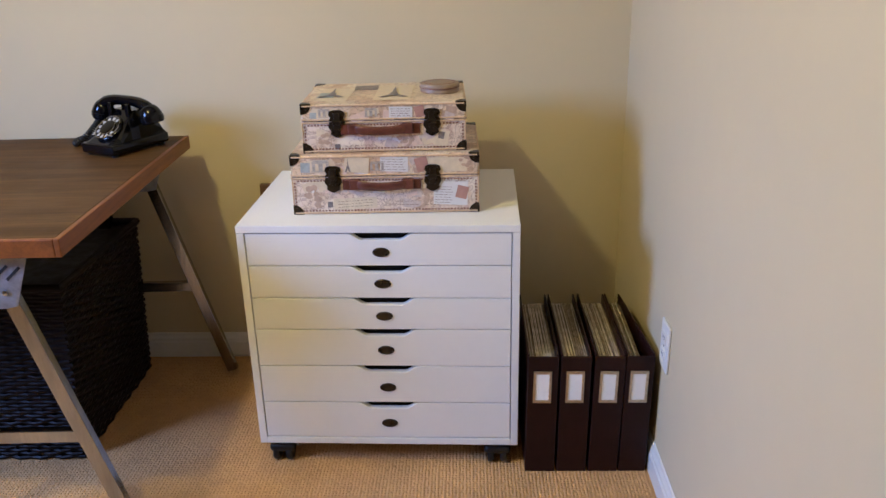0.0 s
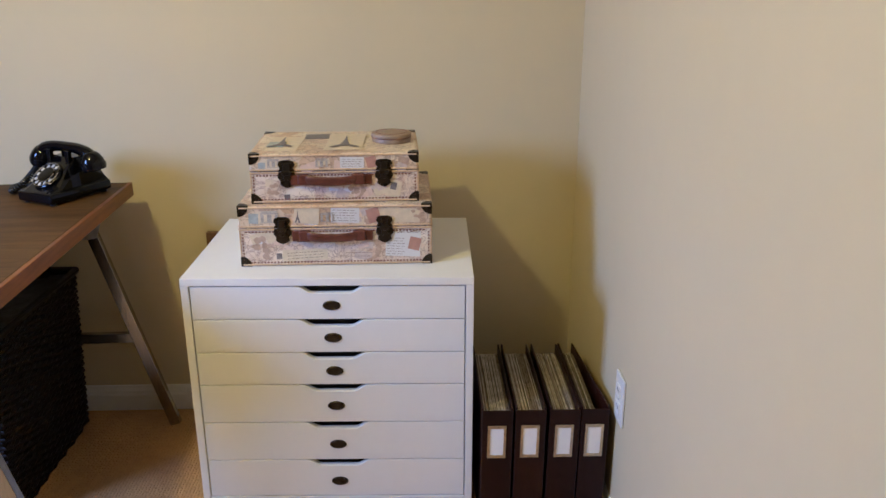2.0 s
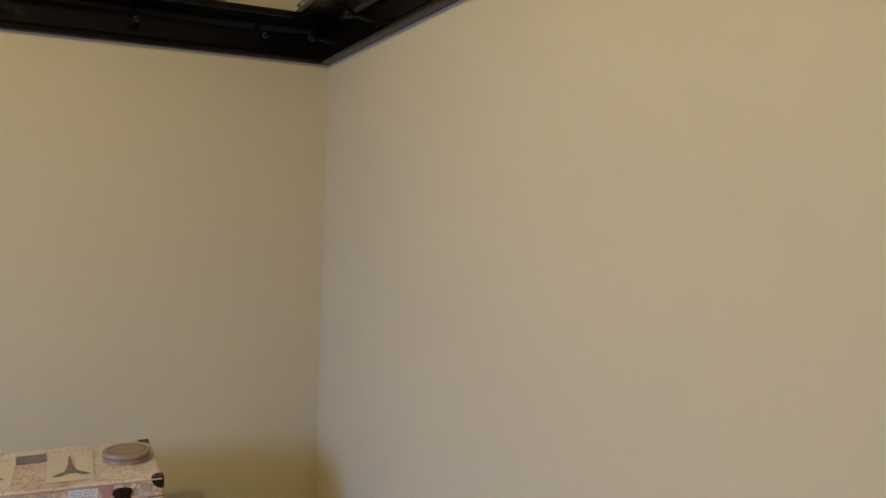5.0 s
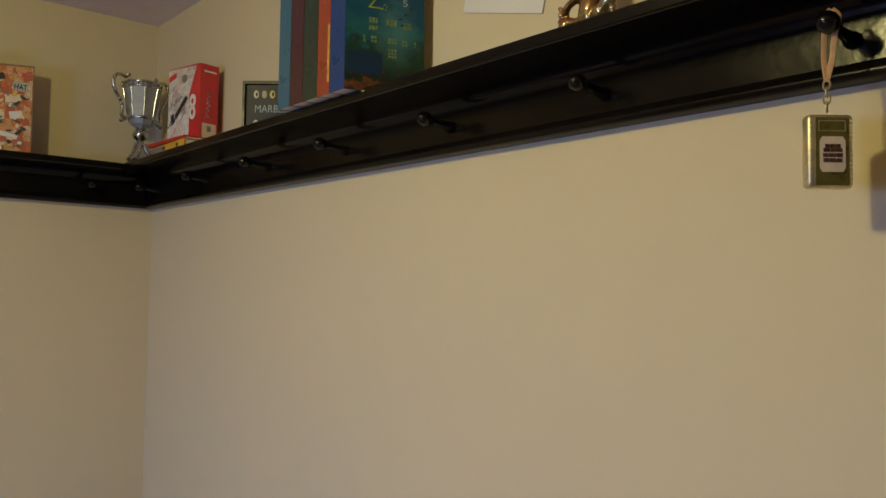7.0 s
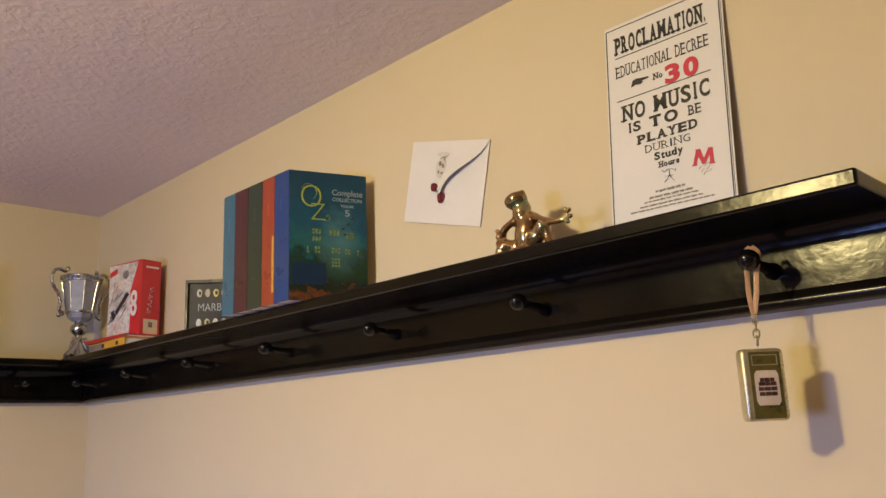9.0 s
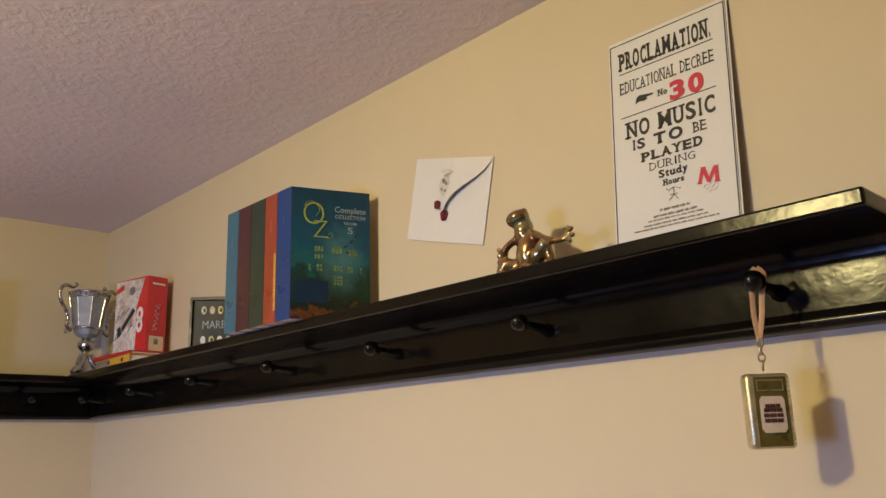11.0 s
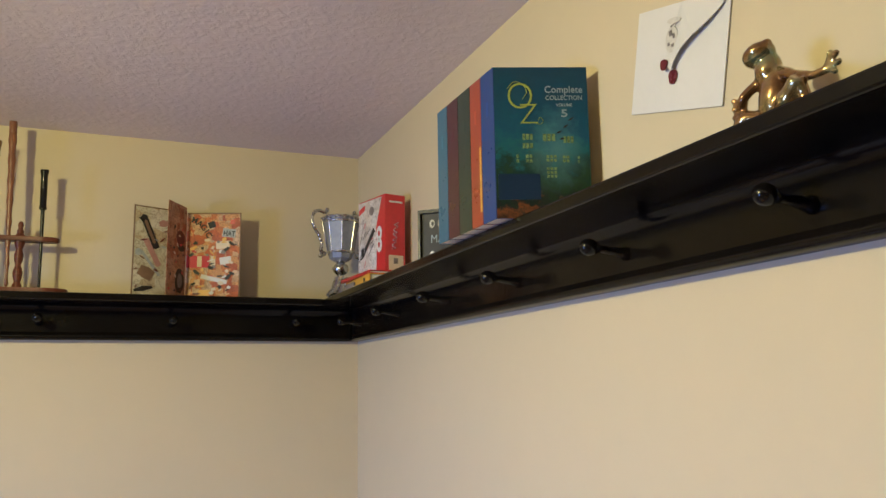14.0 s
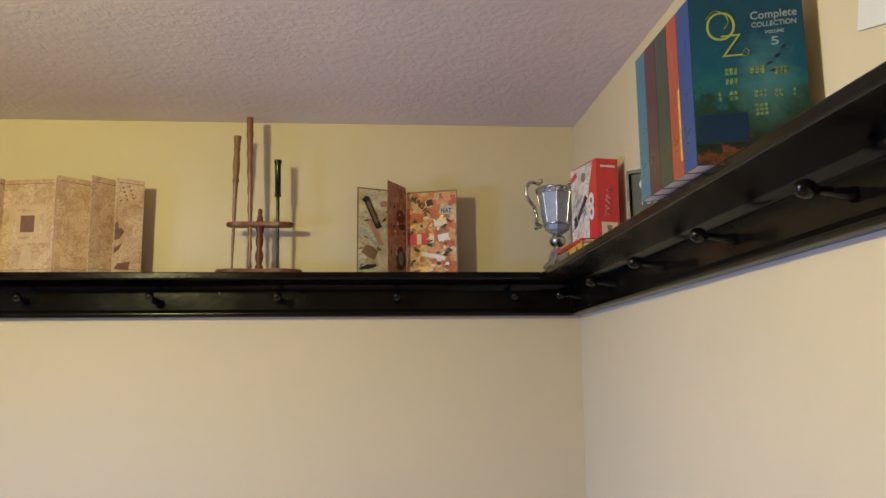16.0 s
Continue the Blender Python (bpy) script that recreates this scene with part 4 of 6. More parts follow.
    coil, ref = [], Vector((0, 0, 1))
    for i, q in enumerate(way):
        dv = (way[min(i + 1, len(way) - 1)] - way[max(i - 1, 0)]).normalized()
        u = (ref - ref.dot(dv) * dv)
        u = (u if u.length > 0.01 else dv.orthogonal()).normalized()
        v = dv.cross(u)
        for j in range(2):
            ang = (i * 2 + j) * 0.62
            coil.append(q + 0.0075 * (math.cos(ang) * u + math.sin(ang) * v))
    bm = bmesh.new()
    tube(bm, coil, 0.0028, 6)
    part("coiled_cord", bm, BLACK_PLASTIC, p, smooth=70)


telephone()


# ---- things on the peg shelves ----
TOP = 2.0053


def east(y, z, x=-0.003, turn=0.0):
    """A frame on the east wall: local x reads towards the south, y up, z into the room."""
    return Matrix(((0, 0, -1, x), (-1, 0, 0, y), (0, 1, 0, z), (0, 0, 0, 1))) @ pose(0, 0, 0, 0, 0, turn)


def flat(name, m, x0, x1, y0, y1, material, parent, lift=0.0, thick=0.0004, label=""):
    """A thin flat printed shape in a frame's x, y plane."""
    bm = boxed(x0, x1, y0, y1, lift, lift + thick)
    bmesh.ops.transform(bm, verts=bm.verts, matrix=m)
    return part(name, bm, material, parent, label)


def shape(name, m, outline, material, parent, lift=0.0, thick=0.0004):
    bm = bmesh.new()
    prism(bm, outline, thick, m @ pose(0, 0, lift + thick, -90))
    return part(name, bm, material, parent)


def ellipse(cx, cy, rx, ry, n=18, a0=0.0, a1=360.0):
    return [(cx + rx * math.cos(radians(a0 + (a1 - a0) * i / n)), cy + ry * math.sin(radians(a0 + (a1 - a0) * i / n))) for i in range(n)]


# books
def cover_art(name):
    """Night sky over a dark garden: teal above, deep green below, embers at the foot."""
    m, t, b = nodes_of(name)
    co = t.nodes.new("ShaderNodeTexCoord")
    sep = t.nodes.new("ShaderNodeSeparateXYZ")
    t.links.new(co.outputs["Object"], sep.inputs[0])
    n = add(t, "ShaderNodeTexNoise", Scale=42.0, Detail=5.0, Roughness=0.65)
    t.links.new(co.outputs["Object"], n.inputs["Vector"])
    a = add(t, "ShaderNodeMath")
    a.operation = "MULTIPLY_ADD"
    t.links.new(n.outputs[0], a.inputs[0])
    a.inputs[1].default_value = 0.15
    t.links.new(sep.outputs["Y"], a.inputs[2])
    s = add(t, "ShaderNodeMath")
    s.operation = "MULTIPLY"
    t.links.new(a.outputs[0], s.inputs[0])
    s.inputs[1].default_value = 3.3
    c = ramp(t, s.outputs[0], [(0.20, (0.010, 0.006, 0.005)), (0.27, (0.15, 0.050, 0.008)), (0.315, (0.003, 0.012, 0.010)), (0.43, (0.010, 0.042, 0.012)), (0.50, (0.004, 0.030, 0.022)), (0.58, (0.012, 0.100, 0.115)), (0.70, (0.003, 0.066, 0.125)), (1.0, (0.002, 0.042, 0.085))])
    d = t.nodes.new("ShaderNodeVectorMath")
    d.operation = "DISTANCE"
    squash = add(t, "ShaderNodeMapping", Scale=(1.5, 1.0, 1.0))
    t.links.new(co.outputs["Object"], squash.inputs[0])
    t.links.new(squash.outputs[0], d.inputs[0])
    d.inputs[1].default_value = (0.132, 0.105, 0.0)
    da = add(t, "ShaderNodeMath")
    da.operation = "MULTIPLY_ADD"
    t.links.new(n.outputs[0], da.inputs[0])
    da.inputs[1].default_value = 0.09
    t.links.new(d.outputs["Value"], da.inputs[2])
    glow = ramp(t, da.outputs[0], [(0.055, (0.55, 0.55, 0.55)), (0.115, (0, 0, 0))])
    mx = t.nodes.new("ShaderNodeMix")
    mx.data_type = "RGBA"
    t.links.new(glow.outputs[0], mx.inputs[0])
    t.links.new(c.outputs[0], mx.inputs[6])
    mx.inputs[7].default_value = (0.10, 0.24, 0.26, 1)
    t.links.new(mx.outputs[2], b.inputs["Base Color"])
    b.inputs["Roughness"].default_value = 0.3
    b.inputs["Coat Weight"].default_value = 0.3
    return m


ART = cover_art("book_cover_art")
PAGES = surface("book_pages", (0.74, 0.70, 0.64), 0.8, vary=0.1, scale=30, bump=0.4, bump_scale=900, stretch=(0.05, 1, 0.05))
LIME = surface("yellow_green_print", (0.32, 0.37, 0.04), 0.4)
WINDOW_LIGHT = surface("pale_window_print", (0.15, 0.22, 0.075), 0.4, vary=0.9, scale=300)
PALE = surface("pale_print", (0.30, 0.36, 0.40), 0.5)
NAVY = surface("navy_print", (0.004, 0.022, 0.060), 0.35)
BOOK_H, SHX, SHY = 0.229, 0.131, -0.048
y = -1.012
for w, colour, tint in ((0.043, (0.045, 0.125, 0.21), "blue"), (0.045, (0.060, 0.018, 0.025), "maroon"), (0.048, (0.022, 0.040, 0.028), "dark green"), (0.040, (0.28, 0.050, 0.016), "orange"), (0.045, (0.014, 0.045, 0.20), "teal picture-covered")):
    o = thing("book", pose(-0.154, y, TOP), tint + " paperback volume standing on the black shelf", "book", "row of paperback books")
    cloth = surface(tint.split()[0] + "_book_cover", colour, 0.33, vary=0.15, scale=25, coat=0.2)
    g = 0.0007
    bm = bmesh.new()

    def slab(bm, pts, z0, z1):
        lo, hi = [bm.verts.new((*p, z0)) for p in pts], [bm.verts.new((*p, z1)) for p in pts]
        bm.faces.new(lo[::-1]), bm.faces.new(hi)
        for i in range(len(lo)):
            bm.faces.new((lo[i], lo[(i + 1) % len(lo)], hi[(i + 1) % len(lo)], hi[i]))
        bmesh.ops.recalc_face_normals(bm, faces=bm.faces)

    slab(bm, [(0, -g), (0, -w + g), (0.0012, -w + g), (0.0012, -g)], 0, BOOK_H)
    part("spine", bm, cloth, o)
    for k in (0, 1):
        e = -g - 0.0009 if k == 0 else -w + g
        bm = bmesh.new()
        slab(bm, [(0.0012, e), (SHX, e + SHY), (SHX, e + SHY + 0.0009), (0.0012, e + 0.0009)], 0, BOOK_H)
        part("cover", bm, cloth, o)
    bm = bmesh.new()
    slab(bm, [(0.0016, -g - 0.0012), (0.0016, -w + g + 0.0012), (SHX - 0.002, -w + g + 0.0012 + SHY), (SHX - 0.002, -g - 0.0012 + SHY)], 0.0006, BOOK_H - 0.0006)
    part("page_block", bm, PAGES, o)
    part("spine_title", boxed(-0.0003, 0.0001, -w * 0.58, -w * 0.42, 0.160, 0.182), surface(tint.split()[0] + "_title", tuple(min(1, c * 1.35 + 0.006) for c in colour), 0.4), o)
    if tint == "orange":
        part("spine_stripe", boxed(-0.0003, 0.0001, -w + 0.001, -w + 0.008, 0.02, 0.12), surface("gold_stripe", (0.55, 0.30, 0.03), 0.4, vary=0.3, scale=60), o)
    last, y = o, y - w
u = Vector((SHX, SHY, 0)).normalized()
nrm = Vector((u.y, -u.x, 0))
C = Matrix(((u.x, 0, nrm.x, 0.0012), (u.y, 0, nrm.y, -w + 0.0006), (0, 1, 0, 0), (0, 0, 0, 1)))
art = part("cover_picture", boxed(0.0, 0.1385, 0.0004, BOOK_H - 0.0004, 0, 0.0005), ART, last, "night picture of a lit mansion")
art.matrix_local = C
flat("title_panel", C, 0.003, 0.064, 0.028, 0.066, NAVY, last, 0.0006)
lettering("title_initial", "O", 0.060, C @ pose(0.038, 0.164, 0.0010), LIME, last, width=0.036, bold=-0.0013)
lettering("title_initial", "Z", 0.046, C @ pose(0.050, 0.141, 0.0014), LIME, last, width=0.026, bold=-0.0010)
bm = bmesh.new()
tube(bm, smooth_line([(0.020, 0.196, 0.001), (0.030, 0.206, 0.001), (0.042, 0.202, 0.001), (0.048, 0.190, 0.001), (0.042, 0.180, 0.001)], 5), 0.0012, 5, flat=0.4, side=(0, 0, 1))
bmesh.ops.transform(bm, verts=bm.verts, matrix=C)
part("title_flourish", bm, LIME, last)
bm = bmesh.new()
tube(bm, smooth_line([(0.060, 0.142, 0.001), (0.068, 0.141, 0.001), (0.071, 0.147, 0.001), (0.067, 0.151, 0.001), (0.064, 0.147, 0.001)], 5), 0.001, 5, flat=0.4, side=(0, 0, 1))
bmesh.ops.transform(bm, verts=bm.verts, matrix=C)
part("title_flourish", bm, LIME, last)
for txt, z, size, wide in (("Complete", 0.189, 0.015, 0.056), ("COLLECTION", 0.178, 0.0095, 0.054), ("VOLUME", 0.168, 0.006, 0.024), ("5", 0.152, 0.016, 0.009)):
    lettering("cover_title", txt, size, C @ pose(0.103, z, 0.0010), PALE, last, width=wide, bold=0.0001)
for x, z, a, b, nx, nz in ((0.040, 0.117, 0.004, 0.009, 3, 1), (0.040, 0.104, 0.004, 0.008, 3, 1), (0.070, 0.115, 0.005, 0.011, 3, 1), (0.100, 0.112, 0.004, 0.010, 3, 1), (0.030, 0.083, 0.004, 0.005, 1, 2), (0.044, 0.083, 0.004, 0.005, 2, 2), (0.074, 0.084, 0.004, 0.004, 3, 2), (0.074, 0.060, 0.004, 0.004, 3, 3), (0.098, 0.083, 0.004, 0.004, 2, 2), (0.120, 0.082, 0.003, 0.004, 1, 2)):
    for i in range(nx):
        for j in range(nz):
            flat("window_print", C, x + i * (a + 0.0014), x + i * (a + 0.0014) + a, z + j * (b + 0.0018), z + j * (b + 0.0018) + b, WINDOW_LIGHT, last, 0.0009)
for x, z, k in ((0.094, 0.128, 20), (0.104, 0.137, 30), (0.112, 0.148, 25), (0.098, 0.118, 10)):
    shape("bird_print", C @ pose(x, z, 0, 0, 0, k), [(-0.005, 0), (0, 0.0018), (0.005, 0.0008), (0, -0.0012)], INK, last, 0.0016)


# framed sign
o = thing("framed_sign", pose(-0.080, -0.724, TOP), "black framed sign with coloured discs on the shelf", "sign")
SG = Matrix(((0.73, 0, -0.684, 0), (-0.684, 0, -0.73, 0), (0, 1, 0, 0.0005), (0, 0, 0, 1))) @ Matrix.Diagonal((0.63, 0.845, 1, 1))
FRAMEBLACK = surface("black_frame_wood", (0.020, 0.016, 0.013), 0.45, vary=0.3, scale=30)
for q in ((0, 0.008, 0, 0.142), (0.190, 0.198, 0, 0.142), (0.008, 0.190, 0, 0.008), (0.008, 0.190, 0.134, 0.142)):
    flat("frame_bar", SG, *q, FRAMEBLACK, o, -0.004, 0.014)
flat("panel", SG, 0.008, 0.190, 0.008, 0.134, INK, o, -0.002, 0.004)
lettering("sign_word", "MARBLES", 0.029, SG @ pose(0.105, 0.061, 0.0026), PALE, o, width=0.126, bold=-0.0002)
for row, z in ((0, 0.108), (1, 0.031)):
    for i, c in enumerate(((0.55, 0.52, 0.47), (0.30, 0.24, 0.22), (0.62, 0.52, 0.10), (0.62, 0.62, 0.60), (0.50, 0.46, 0.42)) if row == 0 else ((0.60, 0.60, 0.62), (0.52, 0.46, 0.14), (0.55, 0.54, 0.52), (0.30, 0.28, 0.30), (0.40, 0.18, 0.15))):
        mt = surface("disc_print", tuple(v * 0.7 for v in c), 0.4, vary=0.4, scale=120)
        shape("disc", SG, ellipse(0.046 + i * 0.0285, z, 0.0092, 0.0105), mt, o, 0.0030)
        if i % 2 == row:
            shape("disc_print", SG, ellipse(0.048 + i * 0.0285, z, 0.0045, 0.0055), INK, o, 0.0038)


# game books and box
REDCARD = surface("red_card", (0.52, 0.022, 0.022), 0.35, vary=0.12, scale=30, coat=0.3)
WHITECARD = patches("printed_white_card", [(0.70, 0.67, 0.64), (0.74, 0.71, 0.68), (0.60, 0.57, 0.55), (0.76, 0.73, 0.70)], 34.0, ink=(0.12, 0.10, 0.10), ink_amount=0.6)
YELLOWCARD = surface("yellow_card", (0.66, 0.36, 0.02), 0.4, vary=0.1, scale=40)
for z0, z1, a, name, cloth, lab in ((TOP, 2.0265, 0.0, "book", YELLOWCARD, "yellow-spined hardback book lying on the shelf"), (2.0267, 2.0345, 3.0, "book", REDCARD, "thin red hardback book lying on the yellow one")):
    o = thing(name, pose(-0.119, -0.500, z0, 0, 0, a), lab, "book", "lying books")
    h = z1 - z0
    part("cover", boxed(0, 0.118, 0, 0.205, 0, 0.0018, bevel=0.0005), cloth, o)
    part("cover", boxed(0, 0.118, 0, 0.205, h - 0.0018, h, bevel=0.0005), cloth, o)
    part("spine", boxed(0, 0.0022, 0, 0.205, 0.0023, h - 0.0023), cloth, o)
    part("page_block", boxed(0.003, 0.115, 0.004, 0.201, 0.0024, h - 0.0024), PAGES, o)
    if name == "book" and cloth is YELLOWCARD:
        for yy in (0.035, 0.115):
            part("spine_mark", boxed(-0.0003, 0.0001, yy, yy + 0.012, 0.006, 0.015), INK, o)
        part("spine_band", boxed(-0.0002, 0.0001, 0.125, 0.204, 0.004, h - 0.004), GREYPRINT, o)
o = thing("game_box", pose(-0.074, -0.478, 2.0348, 0, 0, 12) @ Matrix.Diagonal((0.95, 0.92, 1.11, 1)), "red and white printed card game box on two books", "box")
part("carton", boxed(0, 0.058, 0, 0.140, 0, 0.168, bevel=0.0008), REDCARD, o)
SIDE = Matrix(((0, 0, -1, 0), (-1, 0, 0, 0.140), (0, 1, 0, 0), (0, 0, 0, 1)))
GF = Matrix(((1, 0, 0, 0), (0, 0, -1, 0), (0, 1, 0, 0), (0, 0, 0, 1)))
shape("printed_side", SIDE, [(0.001, 0.001), (0.096, 0.001), (0.098, 0.070), (0.094, 0.100), (0.124, 0.164), (0.001, 0.166)], WHITECARD, o, 0.0002)
for k, (x, z, a, b, turn) in enumerate(((0.060, 0.076, 0.070, 0.014, 38), (0.068, 0.055, 0.040, 0.004, 38), (0.024, 0.052, 0.020, 0.024, 20))):
    shape("lettering_bar", SIDE @ pose(x, z, 0, 0, 0, turn), [(-a / 2, -b / 2), (a / 2, -b / 2 + 0.002), (a / 2 - 0.003, b / 2), (-a / 2 + 0.004, b / 2 - 0.002)], INK, o, 0.0008, 0.0003)
rng = random.Random(8)
for k in range(16):
    x, z, a = rng.uniform(0.010, 0.078), rng.uniform(0.012, 0.125), rng.uniform(0.006, 0.018)
    shape("printed_mark", SIDE @ pose(x, z, 0, 0, 0, rng.uniform(10, 70)), [(-a, -0.0014), (a, -0.0010), (a * 0.8, 0.0014), (-a * 0.7, 0.0010)], (GREYPRINT, INK, REDCARD)[k % 3], o, 0.0007, 0.0002)
shape("printed_figure", SIDE, ellipse(0.072, 0.140, 0.013, 0.010), GREYPRINT, o, 0.0008)
for z in (0.085, 0.060):
    shape("printed_loop", SIDE, ellipse(0.112, z, 0.014, 0.016), PAPER, o, 0.0010)
    shape("printed_dot", SIDE, ellipse(0.112, z, 0.005, 0.006), REDCARD, o, 0.0016)
shape("brand_panel", SIDE, [(0.004, 0.138), (0.036, 0.146), (0.036, 0.158), (0.004, 0.150)], REDCARD, o, 0.0012)
for r, mat, lift in ((0.0024, PAPER, 0.0004), (0.0013, INK, 0.0018)):
    bm = bmesh.new()
    tube(bm, smooth_line([(0.024 + 0.0055 * (1 if k % 2 else -1) + 0.0008 * k, 0.046 + 0.0056 * k + (0.003 if k % 3 == 0 else 0.0), lift) for k in range(12)], 4), r, 5, flat=0.25, side=(0, 0, 1))
    bmesh.ops.transform(bm, verts=bm.verts, matrix=GF)
    part("script_squiggle", bm, mat, o)
flat("white_rule", GF, 0.012, 0.050, 0.150, 0.154, PAPER, o, 0.0004)
flat("price_label", GF, 0.010, 0.052, 0.004, 0.036, CREAM, o, 0.0004)
flat("label_bars", GF, 0.024, 0.036, 0.018, 0.030, GREYPRINT, o, 0.0009)


# trophy cup
def trophy():
    t = thing("trophy_cup", pose(-0.086, -0.125, TOP, 0, 0, 12), "silver two-handled trophy cup with smoky faceted bowl", "trophy")
    bm = bmesh.new()
    for k in range(3):
        a = radians(90 + 120 * k)
        pts = smooth_line([(0.060 * math.cos(a), 0.060 * math.sin(a), 0.006), (0.046 * math.cos(a), 0.046 * math.sin(a), 0.014), (0.028 * math.cos(a), 0.028 * math.sin(a), 0.026), (0.010 * math.cos(a), 0.010 * math.sin(a), 0.056)], 5)
        n = len(pts)
        tube(bm, pts, [0.0058 + 0.0085 * (i / n) * (1 - 0.35 * i / n) for i in range(n)], 8)
    lathe(bm, [(0, 0.008), (0.030, 0.010), (0.020, 0.028), (0.011, 0.048), (0.009, 0.066), (0, 0.066)], 18)
    part("foot", bm, SILVER, t, smooth=60)
    bm = bmesh.new()
    lathe(bm, [(0, 0.064), (0.010, 0.066), (0.020, 0.074), (0.0225, 0.083), (0.020, 0.092), (0.012, 0.098), (0.012, 0.104), (0, 0.106)], 20)
    part("knop", bm, SILVER, t, smooth=60)
    bm = bmesh.new()
    lathe(bm, [(0, 0.102), (0.020, 0.104), (0.031, 0.112), (0.036, 0.130), (0.041, 0.165), (0.050, 0.214), (0.053, 0.224), (0.050, 0.226), (0.046, 0.216), (0, 0.150)], 8, start=radians(22))
    part("bowl", bm, CUPGLASS, t, "smoky blue faceted bowl")
    bm = bmesh.new()
    for r, z, rad in ((0.0375, 0.128, 0.0035), (0.051, 0.212, 0.0028), (0.0535, 0.224, 0.0030)):
        tube(bm, [(r * math.cos(radians(22 + 45 * i)), r * math.sin(radians(22 + 45 * i)), z) for i in range(9)], rad, 6)
    for i in range(8):
        a = radians(22 + 45 * i)
        tube(bm, [(0.036 * math.cos(a), 0.036 * math.sin(a), 0.126), (0.042 * math.cos(a), 0.042 * math.sin(a), 0.168), (0.051 * math.cos(a), 0.051 * math.sin(a), 0.216)], 0.0010, 5)
    for i in range(24):
        a = radians(15 * i)
        s = bmesh.ops.create_icosphere(bm, subdivisions=1, radius=0.0028)
        bmesh.ops.translate(bm, verts=s["verts"], vec=(0.0525 * math.cos(a), 0.0525 * math.sin(a), 0.218))
    part("rim_mount", bm, SILVER, t, "silver beaded mount", smooth=60)
    for s in (-1, 1):
        bm = bmesh.new()
        pts = smooth_line([(s * 0.042, 0, 0.244), (s * 0.050, 0, 0.236), (s * 0.066, 0, 0.240), (s * 0.081, 0, 0.232), (s * 0.086, 0, 0.214), (s * 0.079, 0, 0.192), (s * 0.064, 0, 0.170), (s * 0.057, 0, 0.148), (s * 0.060, 0, 0.130), (s * 0.048, 0, 0.122), (s * 0.060, 0, 0.116)], 6)
        n = len(pts)
        tube(bm, pts, [0.0032 + 0.0022 * abs(math.sin(i * 1.1)) for i in range(n)], 8)
        for q in (pts[0], pts[-1]):
            c = bmesh.ops.create_icosphere(bm, subdivisions=2, radius=0.0062)
            bmesh.ops.translate(bm, verts=c["verts"], vec=q)
        part("handle", bm, SILVER, t, smooth=60)


trophy()


# ceramic frog
def lustre(name):
    m, t, b = nodes_of(name)
    co = t.nodes.new("ShaderNodeTexCoord")
    n = add(t, "ShaderNodeTexNoise", Scale=26.0, Detail=3.0)
    t.links.new(co.outputs["Object"], n.inputs["Vector"])
    c = ramp(t, n.outputs[0], [(0.34, (0.13, 0.055, 0.012)), (0.45, (0.30, 0.165, 0.045)), (0.54, (0.34, 0.26, 0.10)), (0.62, (0.22, 0.29, 0.18)), (0.75, (0.30, 0.22, 0.15))])
    t.links.new(c.outputs[0], b.inputs["Base Color"])
    b.inputs["Metallic"].default_value = 0.7
    b.inputs["Roughness"].default_value = 0.16
    b.inputs["Coat Weight"].default_value = 0.8
    b.inputs["Coat Roughness"].default_value = 0.05
    return m


